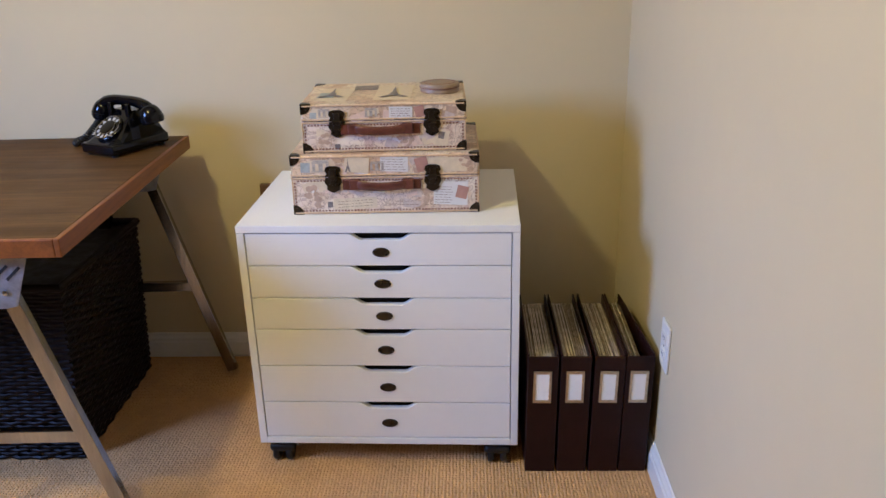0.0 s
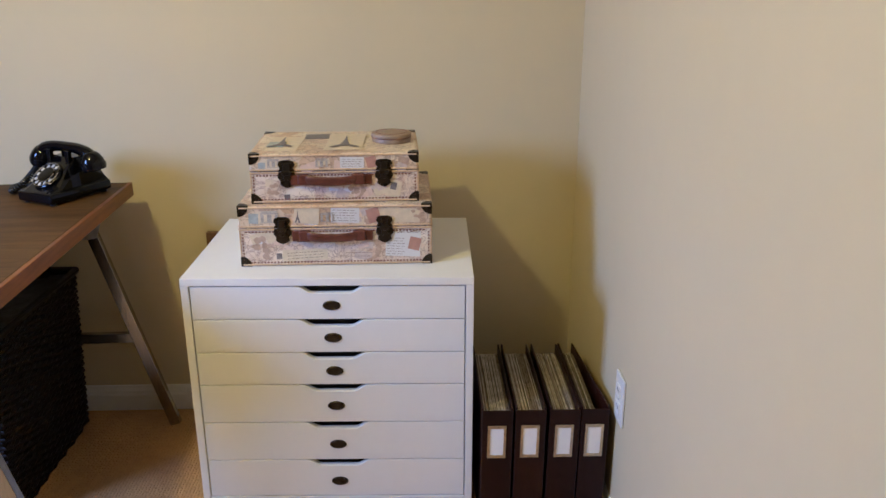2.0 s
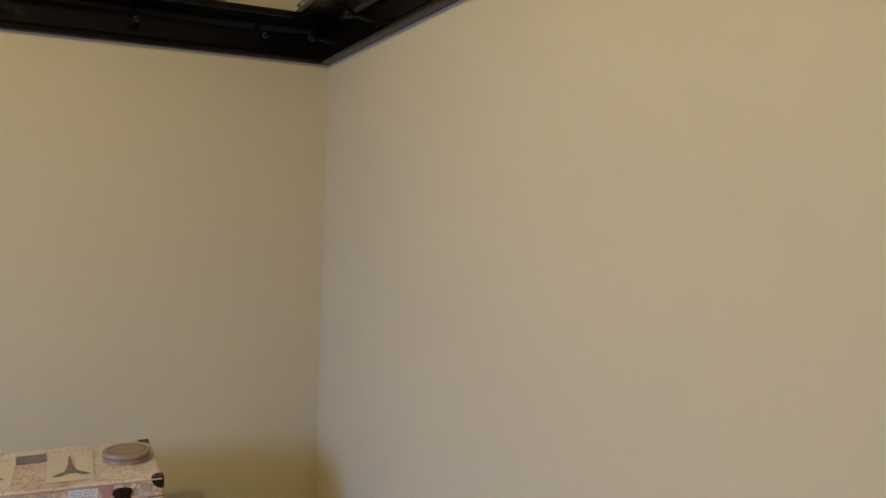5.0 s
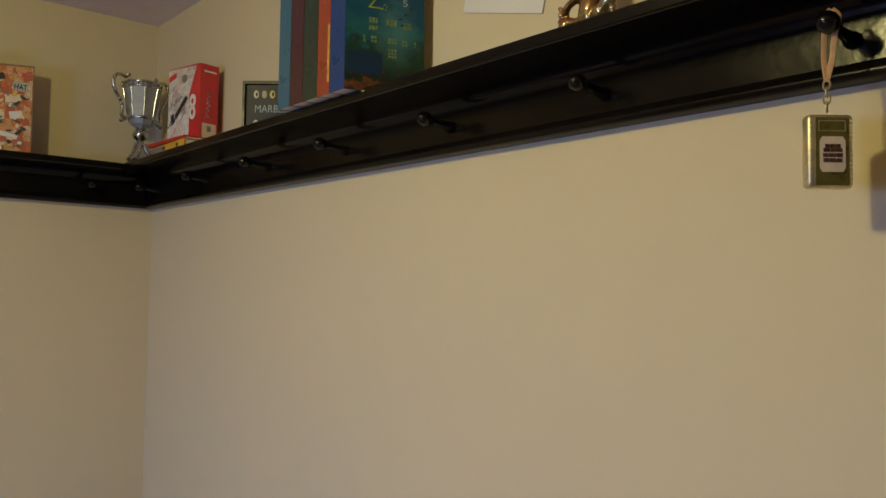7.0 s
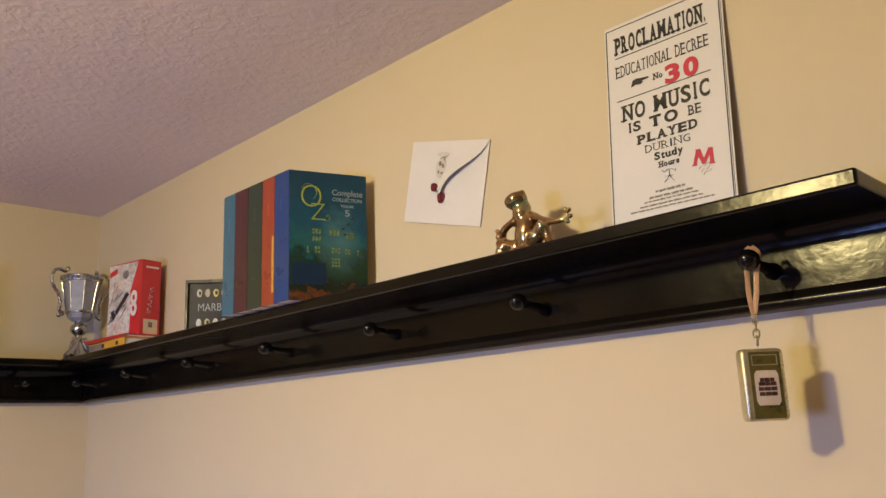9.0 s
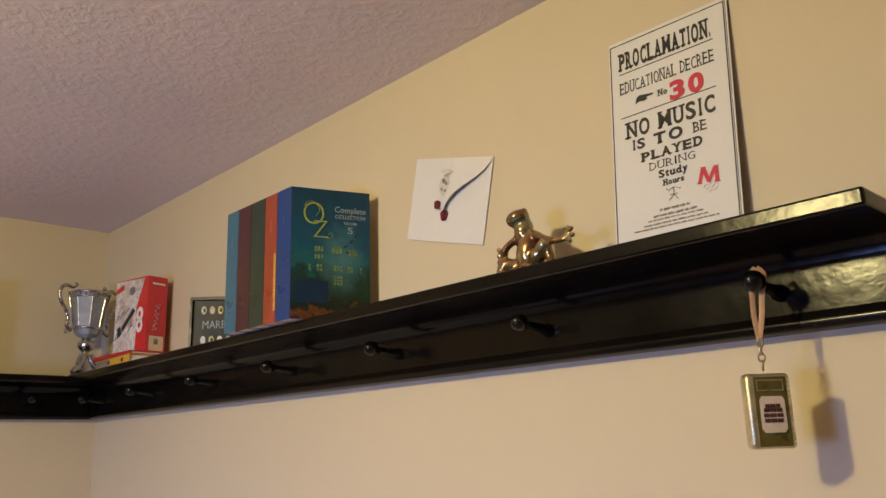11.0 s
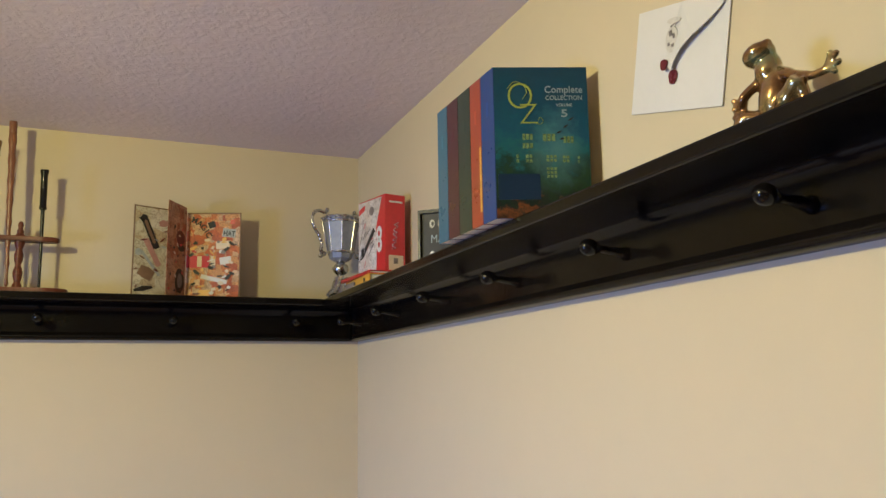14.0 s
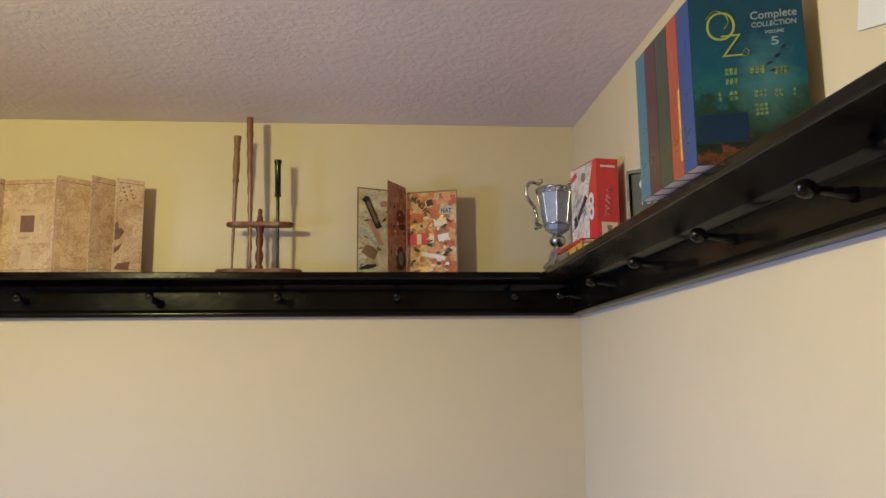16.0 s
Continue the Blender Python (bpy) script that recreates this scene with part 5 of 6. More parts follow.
def frog():
    bm = bmesh.new()

    def ball(x, y, z, rx, ry, rz, turn=(0, 0, 0)):
        s = bmesh.ops.create_uvsphere(bm, u_segments=16, v_segments=10, radius=1.0)
        bmesh.ops.transform(bm, verts=s["verts"], matrix=pose(x, y, z, *turn) @ Matrix.Diagonal((rx, ry, rz, 1)))

    ball(0, -0.002, 0.040, 0.018, 0.020, 0.034, (14, 0, 0))
    ball(-0.003, 0.002, 0.074, 0.015, 0.016, 0.022, (8, 0, 0))
    ball(-0.010, 0.007, 0.093, 0.017, 0.020, 0.012, (-18, 12, 0))
    for s in (-1, 1):
        ball(-0.010, 0.004 + s * 0.010, 0.102, 0.0058, 0.0058, 0.0058)
    tube(bm, smooth_line([(-0.002, -0.012, 0.068), (-0.006, -0.034, 0.056), (-0.006, -0.058, 0.046), (-0.004, -0.076, 0.046)], 5), [0.0072] * 5 + [0.0056] * 5 + [0.0048] * 6, 10)
    for dy, dz in ((-0.014, 0.010), (-0.016, 0.000), (-0.010, -0.008), (-0.006, 0.013)):
        tube(bm, [(-0.004, -0.074, 0.046), (-0.005, -0.076 + dy, 0.048 + dz)], [0.0036, 0.0024], 8)
        ball(-0.005, -0.076 + dy, 0.048 + dz, 0.0038, 0.0038, 0.0038)
    tube(bm, smooth_line([(-0.006, 0.014, 0.064), (-0.016, 0.028, 0.050), (-0.014, 0.034, 0.040)], 5), 0.0062, 10)
    for k in range(3):
        tube(bm, [(-0.014, 0.034, 0.040), (-0.018, 0.042, 0.050 - k * 0.010)], [0.0036, 0.0028], 8)
        ball(-0.018, 0.042, 0.050 - k * 0.010, 0.004, 0.004, 0.0036)
    tube(bm, smooth_line([(0.0, -0.012, 0.018), (-0.014, -0.034, 0.030), (-0.016, -0.050, 0.044)], 5), [0.013] * 6 + [0.010] * 5, 10)
    tube(bm, smooth_line([(-0.016, -0.050, 0.044), (-0.010, -0.052, 0.022), (-0.014, -0.058, 0.007)], 5), 0.0072, 10)
    ball(-0.020, -0.064, 0.0055, 0.016, 0.009, 0.0052)
    tube(bm, smooth_line([(0.0, 0.010, 0.018), (-0.012, 0.030, 0.026), (-0.014, 0.040, 0.016), (-0.014, 0.036, 0.006)], 5), 0.0095, 10)
    ball(-0.020, 0.034, 0.0055, 0.017, 0.009, 0.0052)
    ball(0, 0, 0.010, 0.022, 0.028, 0.010)
    ob = part("frog_figurine", bm, lustre("lustre_glaze"))
    ob.matrix_world = pose(-0.070, -1.680, TOP) @ Matrix.Diagonal((0.9, 0.88, 0.88, 1))
    rm = ob.modifiers.new("remesh", "REMESH")
    rm.mode, rm.voxel_size, rm.use_smooth_shade = "VOXEL", 0.0021, True
    sm = ob.modifiers.new("smooth", "SMOOTH")
    sm.factor, sm.iterations = 0.5, 5
    return tagged(ob, "iridescent gold-brown glazed ceramic frog figurine", "figurine")


frog()


# envelope with a wax seal
o = thing("envelope", east(-1.4615, 2.182, -0.0015, 0.0), "white envelope with red wax seal stuck on the wall", "envelope")
EN = Matrix(((0.967, 0.221, 0, 0), (-0.252, 0.975, 0, 0), (0, 0, 1, 0), (0, 0, 0, 1)))
flat("envelope_body", EN, -0.0915, 0.0915, -0.0695, 0.0695, PAPER, o, 0.0, 0.0014)
bm = bmesh.new()
edge = [(-0.0915, 0.0695)] + [(-0.0915 + 0.0895 * k + 0.006 * math.sin(k * 6.28), 0.0695 - 0.0895 * k) for k in (0.2, 0.4, 0.6, 0.8)] + [(-0.002, -0.020)] + [(-0.002 + 0.0935 * k - 0.010 * math.sin(k * 6.28), -0.020 + 0.0895 * k) for k in (0.15, 0.3, 0.45, 0.6, 0.75, 0.9)] + [(0.0915, 0.0695)]
vs = [bm.verts.new((x, yy, 0.0018 + 0.017 * max(0.0, min(1.0, (x + 0.03) / 0.06)) * max(0.0, (0.0695 - yy)) / 0.09)) for x, yy in edge]
top = bm.verts.new((0.0, 0.0695, 0.0018))
for a, b in zip(vs, vs[1:]):
    bm.faces.new((top, a, b))
bmesh.ops.recalc_face_normals(bm, faces=bm.faces)
bmesh.ops.solidify(bm, geom=bm.faces[:], thickness=0.0005)
bmesh.ops.transform(bm, verts=bm.verts, matrix=EN)
part("envelope_flap", bm, PAPER, o)
for x, yy, rx, ry in ((-0.018, -0.010, 0.0068, 0.0080), (-0.004, -0.026, 0.0080, 0.0105)):
    bm = bmesh.new()
    prism(bm, [(x + rx * (1 + 0.12 * math.sin(3 * a)) * math.cos(a), yy + ry * (1 + 0.1 * math.cos(2 * a)) * math.sin(a)) for a in [i * 2 * math.pi / 18 for i in range(18)]], 0.0018, EN @ pose(0, 0, 0.0092 if yy > -0.02 else 0.0040, -90))
    part("wax_seal", bm, WAX, o, "dark red sealing wax")
for x, yy, rx, ry in ((-0.006, 0.046, 0.014, 0.004), (-0.008, 0.022, 0.012, 0.017)):
    shape("stamped_mark", EN, ellipse(x, yy, rx, ry), surface("pale_grey_stamp", (0.60, 0.57, 0.53), 0.6, vary=0.2, scale=200), o, 0.0066)
for x, yy, a, b in ((-0.010, 0.030, 0.006, 0.007), (-0.003, 0.026, 0.004, 0.006), (-0.012, 0.016, 0.004, 0.004), (-0.004, 0.014, 0.005, 0.004), (-0.006, 0.040, 0.010, 0.0016)):
    shape("stamped_mark", EN @ pose(x, yy, 0, 0, 0, 20), [(-a / 2, -b / 2), (a / 2, -b / 2), (a / 2, b / 2), (-a / 2, b / 2)], GREYPRINT, o, 0.0076)


# printed proclamation, its foot drawn a little away from the wall
def slab_mesh(bm, txt, x0, x1, y, h, weight=0.0):
    """A line of print between x0 and x1 on the baseline y: the built-in font, glyph by glyph, with slab serifs added."""
    feet = {"P": "ab", "R": "abC", "L": "ab", "A": "AC", "M": "ACbd", "T": "M", "I": "Mm", "N": "Abd", "E": "ab", "D": "ab", "U": "bd", "B": "ab", "Y": "Mbd", "H": "AbCd", "r": "A", "u": "C", "d": "C"}
    wide = {"I": 0.5, "M": 1.3, " ": 0.55, ".": 0.4, "O": 1.12, "C": 1.0, "A": 1.1, "N": 1.1, "t": 0.6, "r": 0.7, "s": 0.75}
    cells = [wide.get(c, 1.0 if c.isupper() or c.isdigit() else 0.85) for c in txt]
    k = (x1 - x0) / sum(cells)
    x = x0
    for c, n in zip(txt, cells):
        w = n * k
        if c != " ":
            cu = bpy.data.curves.new("glyph", "FONT")
            cu.body, cu.size, cu.extrude, cu.offset, cu.resolution_u = c, h / 0.72, 0.0003, weight * (0.4 if c == "M" else 1.0), 4
            ob = bpy.data.objects.new("glyph", cu)
            scene.collection.objects.link(ob)
            bpy.context.view_layer.update()
            me = bpy.data.meshes.new_from_object(ob.evaluated_get(bpy.context.evaluated_depsgraph_get()))
            bpy.data.objects.remove(ob)
            xs = [v.co.x for v in me.vertices]
            room = 0.80 * w if c in "OCDUSGBEAPRNMTLYH0123456789" or c.islower() else 0.34 * w
            a, q = min(xs), room / (max(xs) - min(xs))
            me.transform(Matrix.Translation((x + (w - room) / 2, y, 0.0012)) @ Matrix.Diagonal((q, 1, 1, 1)) @ Matrix.Translation((-a, 0, 0)))
            bm.from_mesh(me)
            bpy.data.meshes.remove(me)
            l, t, reach = x + (w - room) / 2, 0.042 * h + weight * 0.3, (0.12 if c == "M" else 0.22) * min(w, h) + weight * 0.6
            for f in feet.get(c, ""):
                u = {"a": 0.13, "b": 0.13, "A": 0.10, "C": 0.90, "d": 0.88, "M": 0.5, "m": 0.5}[f]
                z = y + t if f in "aACM" else y + h - t
                box(bm, l + room * u - reach, l + room * u + reach, z - t, z + t, 0.0010, 0.0015)
        x += w


o = thing("poster", Matrix.Translation((-0.0180, -1.8717, TOP + 0.0018)) @ east(0, 0, 0) @ pose(0, 0, 0, -2.66) @ pose(0, 0, 0, 0, 0, -1.0), "white printed proclamation sheet leaning on the shelf", "poster")
I4 = pose(0, 0, 0)
flat("sheet", I4, -0.0868, 0.0868, 0, 0.3125, PAPER, o, 0.0, 0.0007)
for q in ((-0.0848, -0.0834, 0.004, 0.3078), (0.0816, 0.0830, 0.004, 0.3078), (0.0842, 0.0847, 0.004, 0.3078), (-0.0848, 0.0847, 0.3066, 0.3078)):
    flat("border_rule", I4, *q, INK, o, 0.0008)
for txt, x0, x1, yy, h, weight, mat in (
        ("PROCLAMATION.", -0.0715, 0.0645, 0.2682, 0.0250, 0.0011, INK), ("EDUCATIONAL DECREE", -0.0717, 0.0658, 0.2330, 0.0170, -0.0002, INK), ("No", -0.0150, -0.0005, 0.2130, 0.0085, 0.0003, INK),
        ("30", 0.0000, 0.0525, 0.2020, 0.0240, 0.0014, RED_INK), ("NO MUSIC", -0.0650, 0.0640, 0.1682, 0.0225, 0.0008, INK), ("IS", -0.0568, -0.0355, 0.1500, 0.0135, 0.0006, INK),
        ("TO", -0.0260, 0.0195, 0.1490, 0.0148, 0.0008, INK), ("BE", 0.0310, 0.0500, 0.1487, 0.0135, 0.0, INK), ("PLAYED", -0.0440, 0.0440, 0.1305, 0.0122, 0.0006, INK),
        ("DURING", -0.0332, 0.0330, 0.1156, 0.0104, -0.0002, INK), ("Study", -0.0205, 0.0215, 0.1030, 0.0098, 0.0005, INK), ("Hours", -0.0142, 0.0156, 0.0916, 0.0075, 0.0004, INK)):
    bm = bmesh.new()
    slab_mesh(bm, txt, x0, x1, yy, h, weight)
    bmesh.ops.rotate(bm, verts=bm.verts, cent=((x0 + x1) / 2, yy, 0), matrix=Matrix.Rotation(radians(0.2), 3, "Z"))
    part("printed_line", bm, mat, o)
for yy in (0.2627, 0.1993):
    flat("rule", I4 @ pose(0, yy, 0, 0, 0, 0.3), -0.0712, 0.0655, -0.0006, 0.0006, INK, o, 0.0008)
shape("pointing_sign", I4 @ pose(0.0015, -0.0005, 0), [(-0.050, 0.2135), (-0.047, 0.2225), (-0.042, 0.2240), (-0.036, 0.2228), (-0.023, 0.2212), (-0.0230, 0.2190), (-0.034, 0.2186), (-0.031, 0.2160), (-0.036, 0.2140), (-0.043, 0.2155)], INK, o, 0.0010)
bm = bmesh.new()
for line in ([(-0.0095, 0.0870), (-0.0075, 0.0835), (-0.004, 0.0850), (0, 0.0862), (0.005, 0.0850), (0.0080, 0.0825), (0.0095, 0.0845)], [(0, 0.0862), (0, 0.0775), (-0.0065, 0.0704)], [(0, 0.0775), (0.0060, 0.0698)], [(-0.0055, 0.0775), (0.0055, 0.0770)]):
    tube(bm, smooth_line([(x, yy, 0.0012) for x, yy in line], 4), 0.0007, 5, flat=0.4, side=(0, 0, 1))
part("ornament", bm, INK, o)
rng = random.Random(31)
for yy, wide, tall in ((0.0608, 0.041, 0.0021), (0.0540, 0.060, 0.0019), (0.0493, 0.075, 0.0014), (0.0441, 0.088, 0.0014), (0.0395, 0.117, 0.0013)):
    bm = bmesh.new()
    x = -wide / 2
    while x < wide / 2 - 0.002:
        l = rng.uniform(0.004, 0.012)
        end = min(x + l, wide / 2)
        while x < end - 0.0008:
            step = rng.uniform(0.0010, 0.0017)
            box(bm, x, x + step * 0.72, yy - tall * rng.uniform(0.5, 0.9), yy + tall * rng.uniform(0.5, 1.0), 0.0009, 0.0012)
            x += step
        x += 0.0016
    tagged(part("small_print", bm, GREYPRINT, o), kind="stuff")
shape("red_emblem", I4 @ pose(0.0480, 0.0895, 0, 0, 0, -6) @ Matrix.Diagonal((0.92, 0.80, 1, 1)), [(-0.017, -0.012), (-0.015, -0.009), (-0.012, 0.012), (-0.013, 0.014), (-0.006, 0.014), (0, -0.002), (0.006, 0.014), (0.013, 0.014), (0.012, 0.012), (0.015, -0.009), (0.017, -0.012), (0.008, -0.012), (0.009, -0.008), (0.008, 0.003), (0.002, -0.011), (-0.002, -0.011), (-0.008, 0.003), (-0.010, -0.008), (-0.009, -0.012)], RED_INK, o, 0.0010)
bm = bmesh.new()
for k in range(3):
    tube(bm, smooth_line([(0.040 + 0.004 * i + 0.003 * k, 0.0765 - 0.004 * k + 0.0012 * i + (0.0014 if i % 2 else -0.0010), 0.0011) for i in range(6 - k)], 4), 0.0004, 4, flat=0.4, side=(0, 0, 1))
part("red_script", bm, ROSE, o)


MAROONLABEL = surface("dark_label_print", (0.075, 0.030, 0.018), 0.5, vary=0.5, scale=200)
# little tin hanging from the first peg
PX, PY = -0.083, -1.990
o = thing("hanging_tin", pose(PX, PY, 1.9545), "small green and brass book-shaped tin on a tan ribbon", "ornament")
for dx, dy in ((-0.004, 0.006), (0.004, -0.006)):
    bm = bmesh.new()
    pts = smooth_line([(0.012, dy * 0.1, 0.0085), (0.012 + dx * 0.8, dy * 1.0, 0.000), (0.007 + dx * 0.6, dy * 0.7, -0.020), (0.003 + dx * 0.5, dy * 0.5, -0.045), (0, 0, -0.068)], 5)
    tube(bm, pts, 0.0027, 6, flat=0.16, side=(0.5, -0.8, 0))
    part("ribbon", bm, RIBBON, o, "tan satin ribbon", smooth=60)
for k in range(4):
    bm = bmesh.new()
    z = -0.071 - k * 0.0075
    tube(bm, [((0.0040 * math.cos(a)) * (1 if k % 2 else 0.3), 0.0040 * math.cos(a) * (0.3 if k % 2 else 1), z + 0.0050 * math.sin(a)) for a in [i * 2 * math.pi / 14 for i in range(15)]], 0.0010, 6)
    part("chain_link", bm, BRASS, o, smooth=60)
TN = Matrix.Translation((0.0, 0.0, -0.1385)) @ Matrix(((math.sin(radians(48)), 0, -math.cos(radians(48)), 0), (-math.cos(radians(48)), 0, -math.sin(radians(48)), 0), (0, 1, 0, 0), (0, 0, 0, 1))) @ Matrix.Diagonal((0.86, 1, 0.85, 1))
bm = bmesh.new()
box(bm, -0.026, 0.026, -0.0365, 0.0365, -0.010, 0.010, bevel=0.005, segments=3)
bmesh.ops.transform(bm, verts=bm.verts, matrix=TN)
tin = part("tin_body", bm, BRASS, o, "worn brass tin", smooth=50)
flat("lid_panel", TN, -0.0175, 0.0200, -0.0340, 0.0330, OLIVE, tin, 0.0098, 0.0008, "olive green lacquer")
shape("label_plate", TN, [(-0.0135, -0.017), (-0.0105, -0.021), (0.0125, -0.021), (0.0155, -0.017), (0.0155, 0.010), (0.0125, 0.014), (-0.0105, 0.014), (-0.0135, 0.010)], CREAM, tin, 0.0112, 0.0005)
for yy, cells in ((0.0045, (0.005, 0.006, 0.005)), (0.0005, (0.0075, 0.006, 0.0065)), (-0.0045, (0.006, 0.008, 0.007)), (-0.0095, (0.0065, 0.007, 0.0065))):
    xx = 0.001 - (sum(cells) + 0.0006 * (len(cells) - 1)) / 2
    for a in cells:
        flat("label_bar", TN, xx, xx + a, yy - 0.0019, yy + 0.0019, MAROONLABEL, tin, 0.0118)
        xx += a + 0.0006
for q in ((-0.0145, 0.0165, 0.0190, 0.0202), (-0.0145, 0.0165, 0.0290, 0.0302), (-0.0145, -0.0133, 0.0202, 0.0290), (0.0153, 0.0165, 0.0202, 0.0290)):
    flat("title_border", TN, *q, BRASS, tin, 0.0106, 0.0006)
for s in (-0.0225, 0.0230):
    bm = bmesh.new()
    for k in range(14):
        c = bmesh.ops.create_icosphere(bm, subdivisions=1, radius=0.0013)
        bmesh.ops.translate(bm, verts=c["verts"], vec=(s, -0.030 + k * 0.0046, 0.0098))
    bmesh.ops.transform(bm, verts=bm.verts, matrix=TN)
    part("beaded_edge", bm, BRASS, tin)


# wand rack with three wands
o = thing("wand_rack", pose(-0.874, -0.078, TOP), "red-brown turned wooden wand rack on the shelf", "rack")
bm = bmesh.new()
outline = ellipse(-0.060, 0, 0.053, 0.040, 20, 60, 300) + ellipse(0.060, 0, 0.053, 0.040, 20, -120, 120)
prism(bm, outline, 0.011, pose(0, 0, 0, -90) @ Matrix.Diagonal((1, -1, 1, 1)))
bmesh.ops.recalc_face_normals(bm, faces=bm.faces)
zs = [v.co.z for v in bm.verts]
bmesh.ops.translate(bm, verts=bm.verts, vec=(0, 0, -min(zs)))
bmesh.ops.bevel(bm, geom=[e for e in bm.edges], offset=0.002, segments=2, affect="EDGES")
part("base_plate", bm, RACKWOOD, o, smooth=40)
bm = bmesh.new()
lathe(bm, [(0, 0.010), (0.011, 0.010), (0.011, 0.020), (0.007, 0.026), (0.010, 0.038), (0.0115, 0.050), (0.008, 0.062), (0.0065, 0.068), (0.010, 0.082), (0.0105, 0.094), (0.007, 0.106), (0.010, 0.114), (0.012, 0.122), (0.012, 0.140), (0.007, 0.146), (0.0085, 0.151), (0.006, 0.156), (0.0048, 0.160), (0.0065, 0.166), (0.0055, 0.172), (0.002, 0.176), (0, 0.1765)], 20)
part("turned_post", bm, RACKWOOD, o, smooth=50)
bm = bmesh.new()
prism(bm, ellipse(-0.052, 0, 0.036, 0.020, 14, 60, 300) + ellipse(0.052, 0, 0.036, 0.020, 14, -120, 120), 0.012, pose(0, 0, 0.126, -90) @ Matrix.Diagonal((1, -1, 1, 1)))
bmesh.ops.recalc_face_normals(bm, faces=bm.faces)
zs = [v.co.z for v in bm.verts]
bmesh.ops.translate(bm, verts=bm.verts, vec=(0, 0, 0.126 - min(zs)))
bmesh.ops.bevel(bm, geom=[e for e in bm.edges], offset=0.0025, segments=2, affect="EDGES")
part("cross_bar", bm, RACKWOOD, o, smooth=40)

TANWAND = wood("tan_wand_wood", (0.085, 0.038, 0.013), (0.27, 0.140, 0.048), 0.4, axis=2, scale=20)
REDWAND = wood("twisted_wand_wood", (0.085, 0.030, 0.012), (0.27, 0.108, 0.040), 0.3, axis=2, scale=24, coat=0.3)


def wand(label, foot, top, profile, material):
    f, t = Vector(foot), Vector(top)
    d = t - f
    w = thing("wand", Matrix.Translation(f) @ Vector((0, 0, 1)).rotation_difference(d.normalized()).to_matrix().to_4x4(), label, "wand", "wands in the rack")
    for name, prof, mat in profile:
        bm = bmesh.new()
        lathe(bm, [(r, z * d.length) for r, z in prof], 14)
        part(name, bm, mat, w, smooth=50)


wand("carved tan wooden wand standing in the rack", (-0.945, -0.076, TOP + 0.0115), (-0.938, -0.080, 2.380), (("shaft", [(0, 0), (0.0028, 0), (0.0062, 0.60), (0.0070, 0.645)], TANWAND), ("grip", [(0.0070, 0.646), (0.0086, 0.650), (0.0092, 0.665), (0.0075, 0.680), (0.0070, 0.690), (0.0098, 0.76), (0.0085, 0.83), (0.0068, 0.880), (0.0095, 0.892), (0.0085, 0.90), (0.0080, 0.93), (0.0100, 0.975), (0.0102, 0.995), (0, 1.0)], TANWAND)), TANWAND)
knots = [(0.0032 + 0.0052 * k / 22 + (0.0019 if k % 3 == 0 else 0.0), 0.02 + 0.90 * k / 22) for k in range(23)]
wand("twisted reddish wooden wand standing in the rack", (-0.896, -0.085, TOP + 0.0115), (-0.906, -0.085, 2.431), (("shaft", [(0, 0)] + knots, REDWAND), ("grip", [(0.0082, 0.921), (0.0092, 0.925), (0.0086, 0.95), (0.0095, 0.97), (0.0090, 0.995), (0, 1.0)], REDWAND)), REDWAND)
wand("thin black wand with glossy grip standing in the rack", (-0.826, -0.076, TOP + 0.0115), (-0.830, -0.080, 2.315), (("shaft", [(0, 0), (0.0030, 0), (0.0048, 0.655)], PEG), ("grip", [(0.0048, 0.656), (0.0086, 0.660), (0.0092, 0.675), (0.0078, 0.69), (0.0082, 0.95), (0.0100, 0.972), (0.0100, 0.995), (0, 1.0)], BAKELITE)), PEG)


# open pop-up joke booklet
ORANGE = patches("orange_collage", [(0.60, 0.20, 0.045), (0.66, 0.34, 0.11), (0.46, 0.11, 0.04), (0.64, 0.42, 0.22), (0.55, 0.13, 0.03), (0.68, 0.50, 0.32)], 60.0, ink=(0.14, 0.05, 0.03), ink_amount=0.7, rough=0.6, coat=0.0)
SAGE = patches("sage_collage", [(0.60, 0.58, 0.40), (0.66, 0.64, 0.47), (0.52, 0.44, 0.26), (0.68, 0.65, 0.50)], 26.0, ink=(0.12, 0.06, 0.03), ink_amount=0.5, rough=0.6, coat=0.0)
RUST = patches("rust_collage", [(0.50, 0.25, 0.12), (0.55, 0.32, 0.17), (0.42, 0.14, 0.06), (0.52, 0.29, 0.17)], 44.0, ink=(0.07, 0.02, 0.015), ink_amount=0.7, rough=0.6, coat=0.0)
MAROON = surface("maroon_print", (0.10, 0.012, 0.014), 0.5)
o = thing("popup_booklet", pose(-0.486, -0.034, TOP) @ Matrix.Diagonal((1, 1, 0.95, 1)), "open pop-up booklet with colourful collage pages on the shelf", "book")


def leaf_frame(x0, y0, x1, y1):
    a, b = Vector((x0, y0, 0)), Vector((x1, y1, 0))
    if b.x < a.x:
        a, b = b, a
    u = (b - a).normalized()
    return Matrix(((u.x, 0, u.y, a.x), (u.y, 0, -u.x, a.y), (0, 1, 0, 0), (0, 0, 0, 1))), (b - a).length


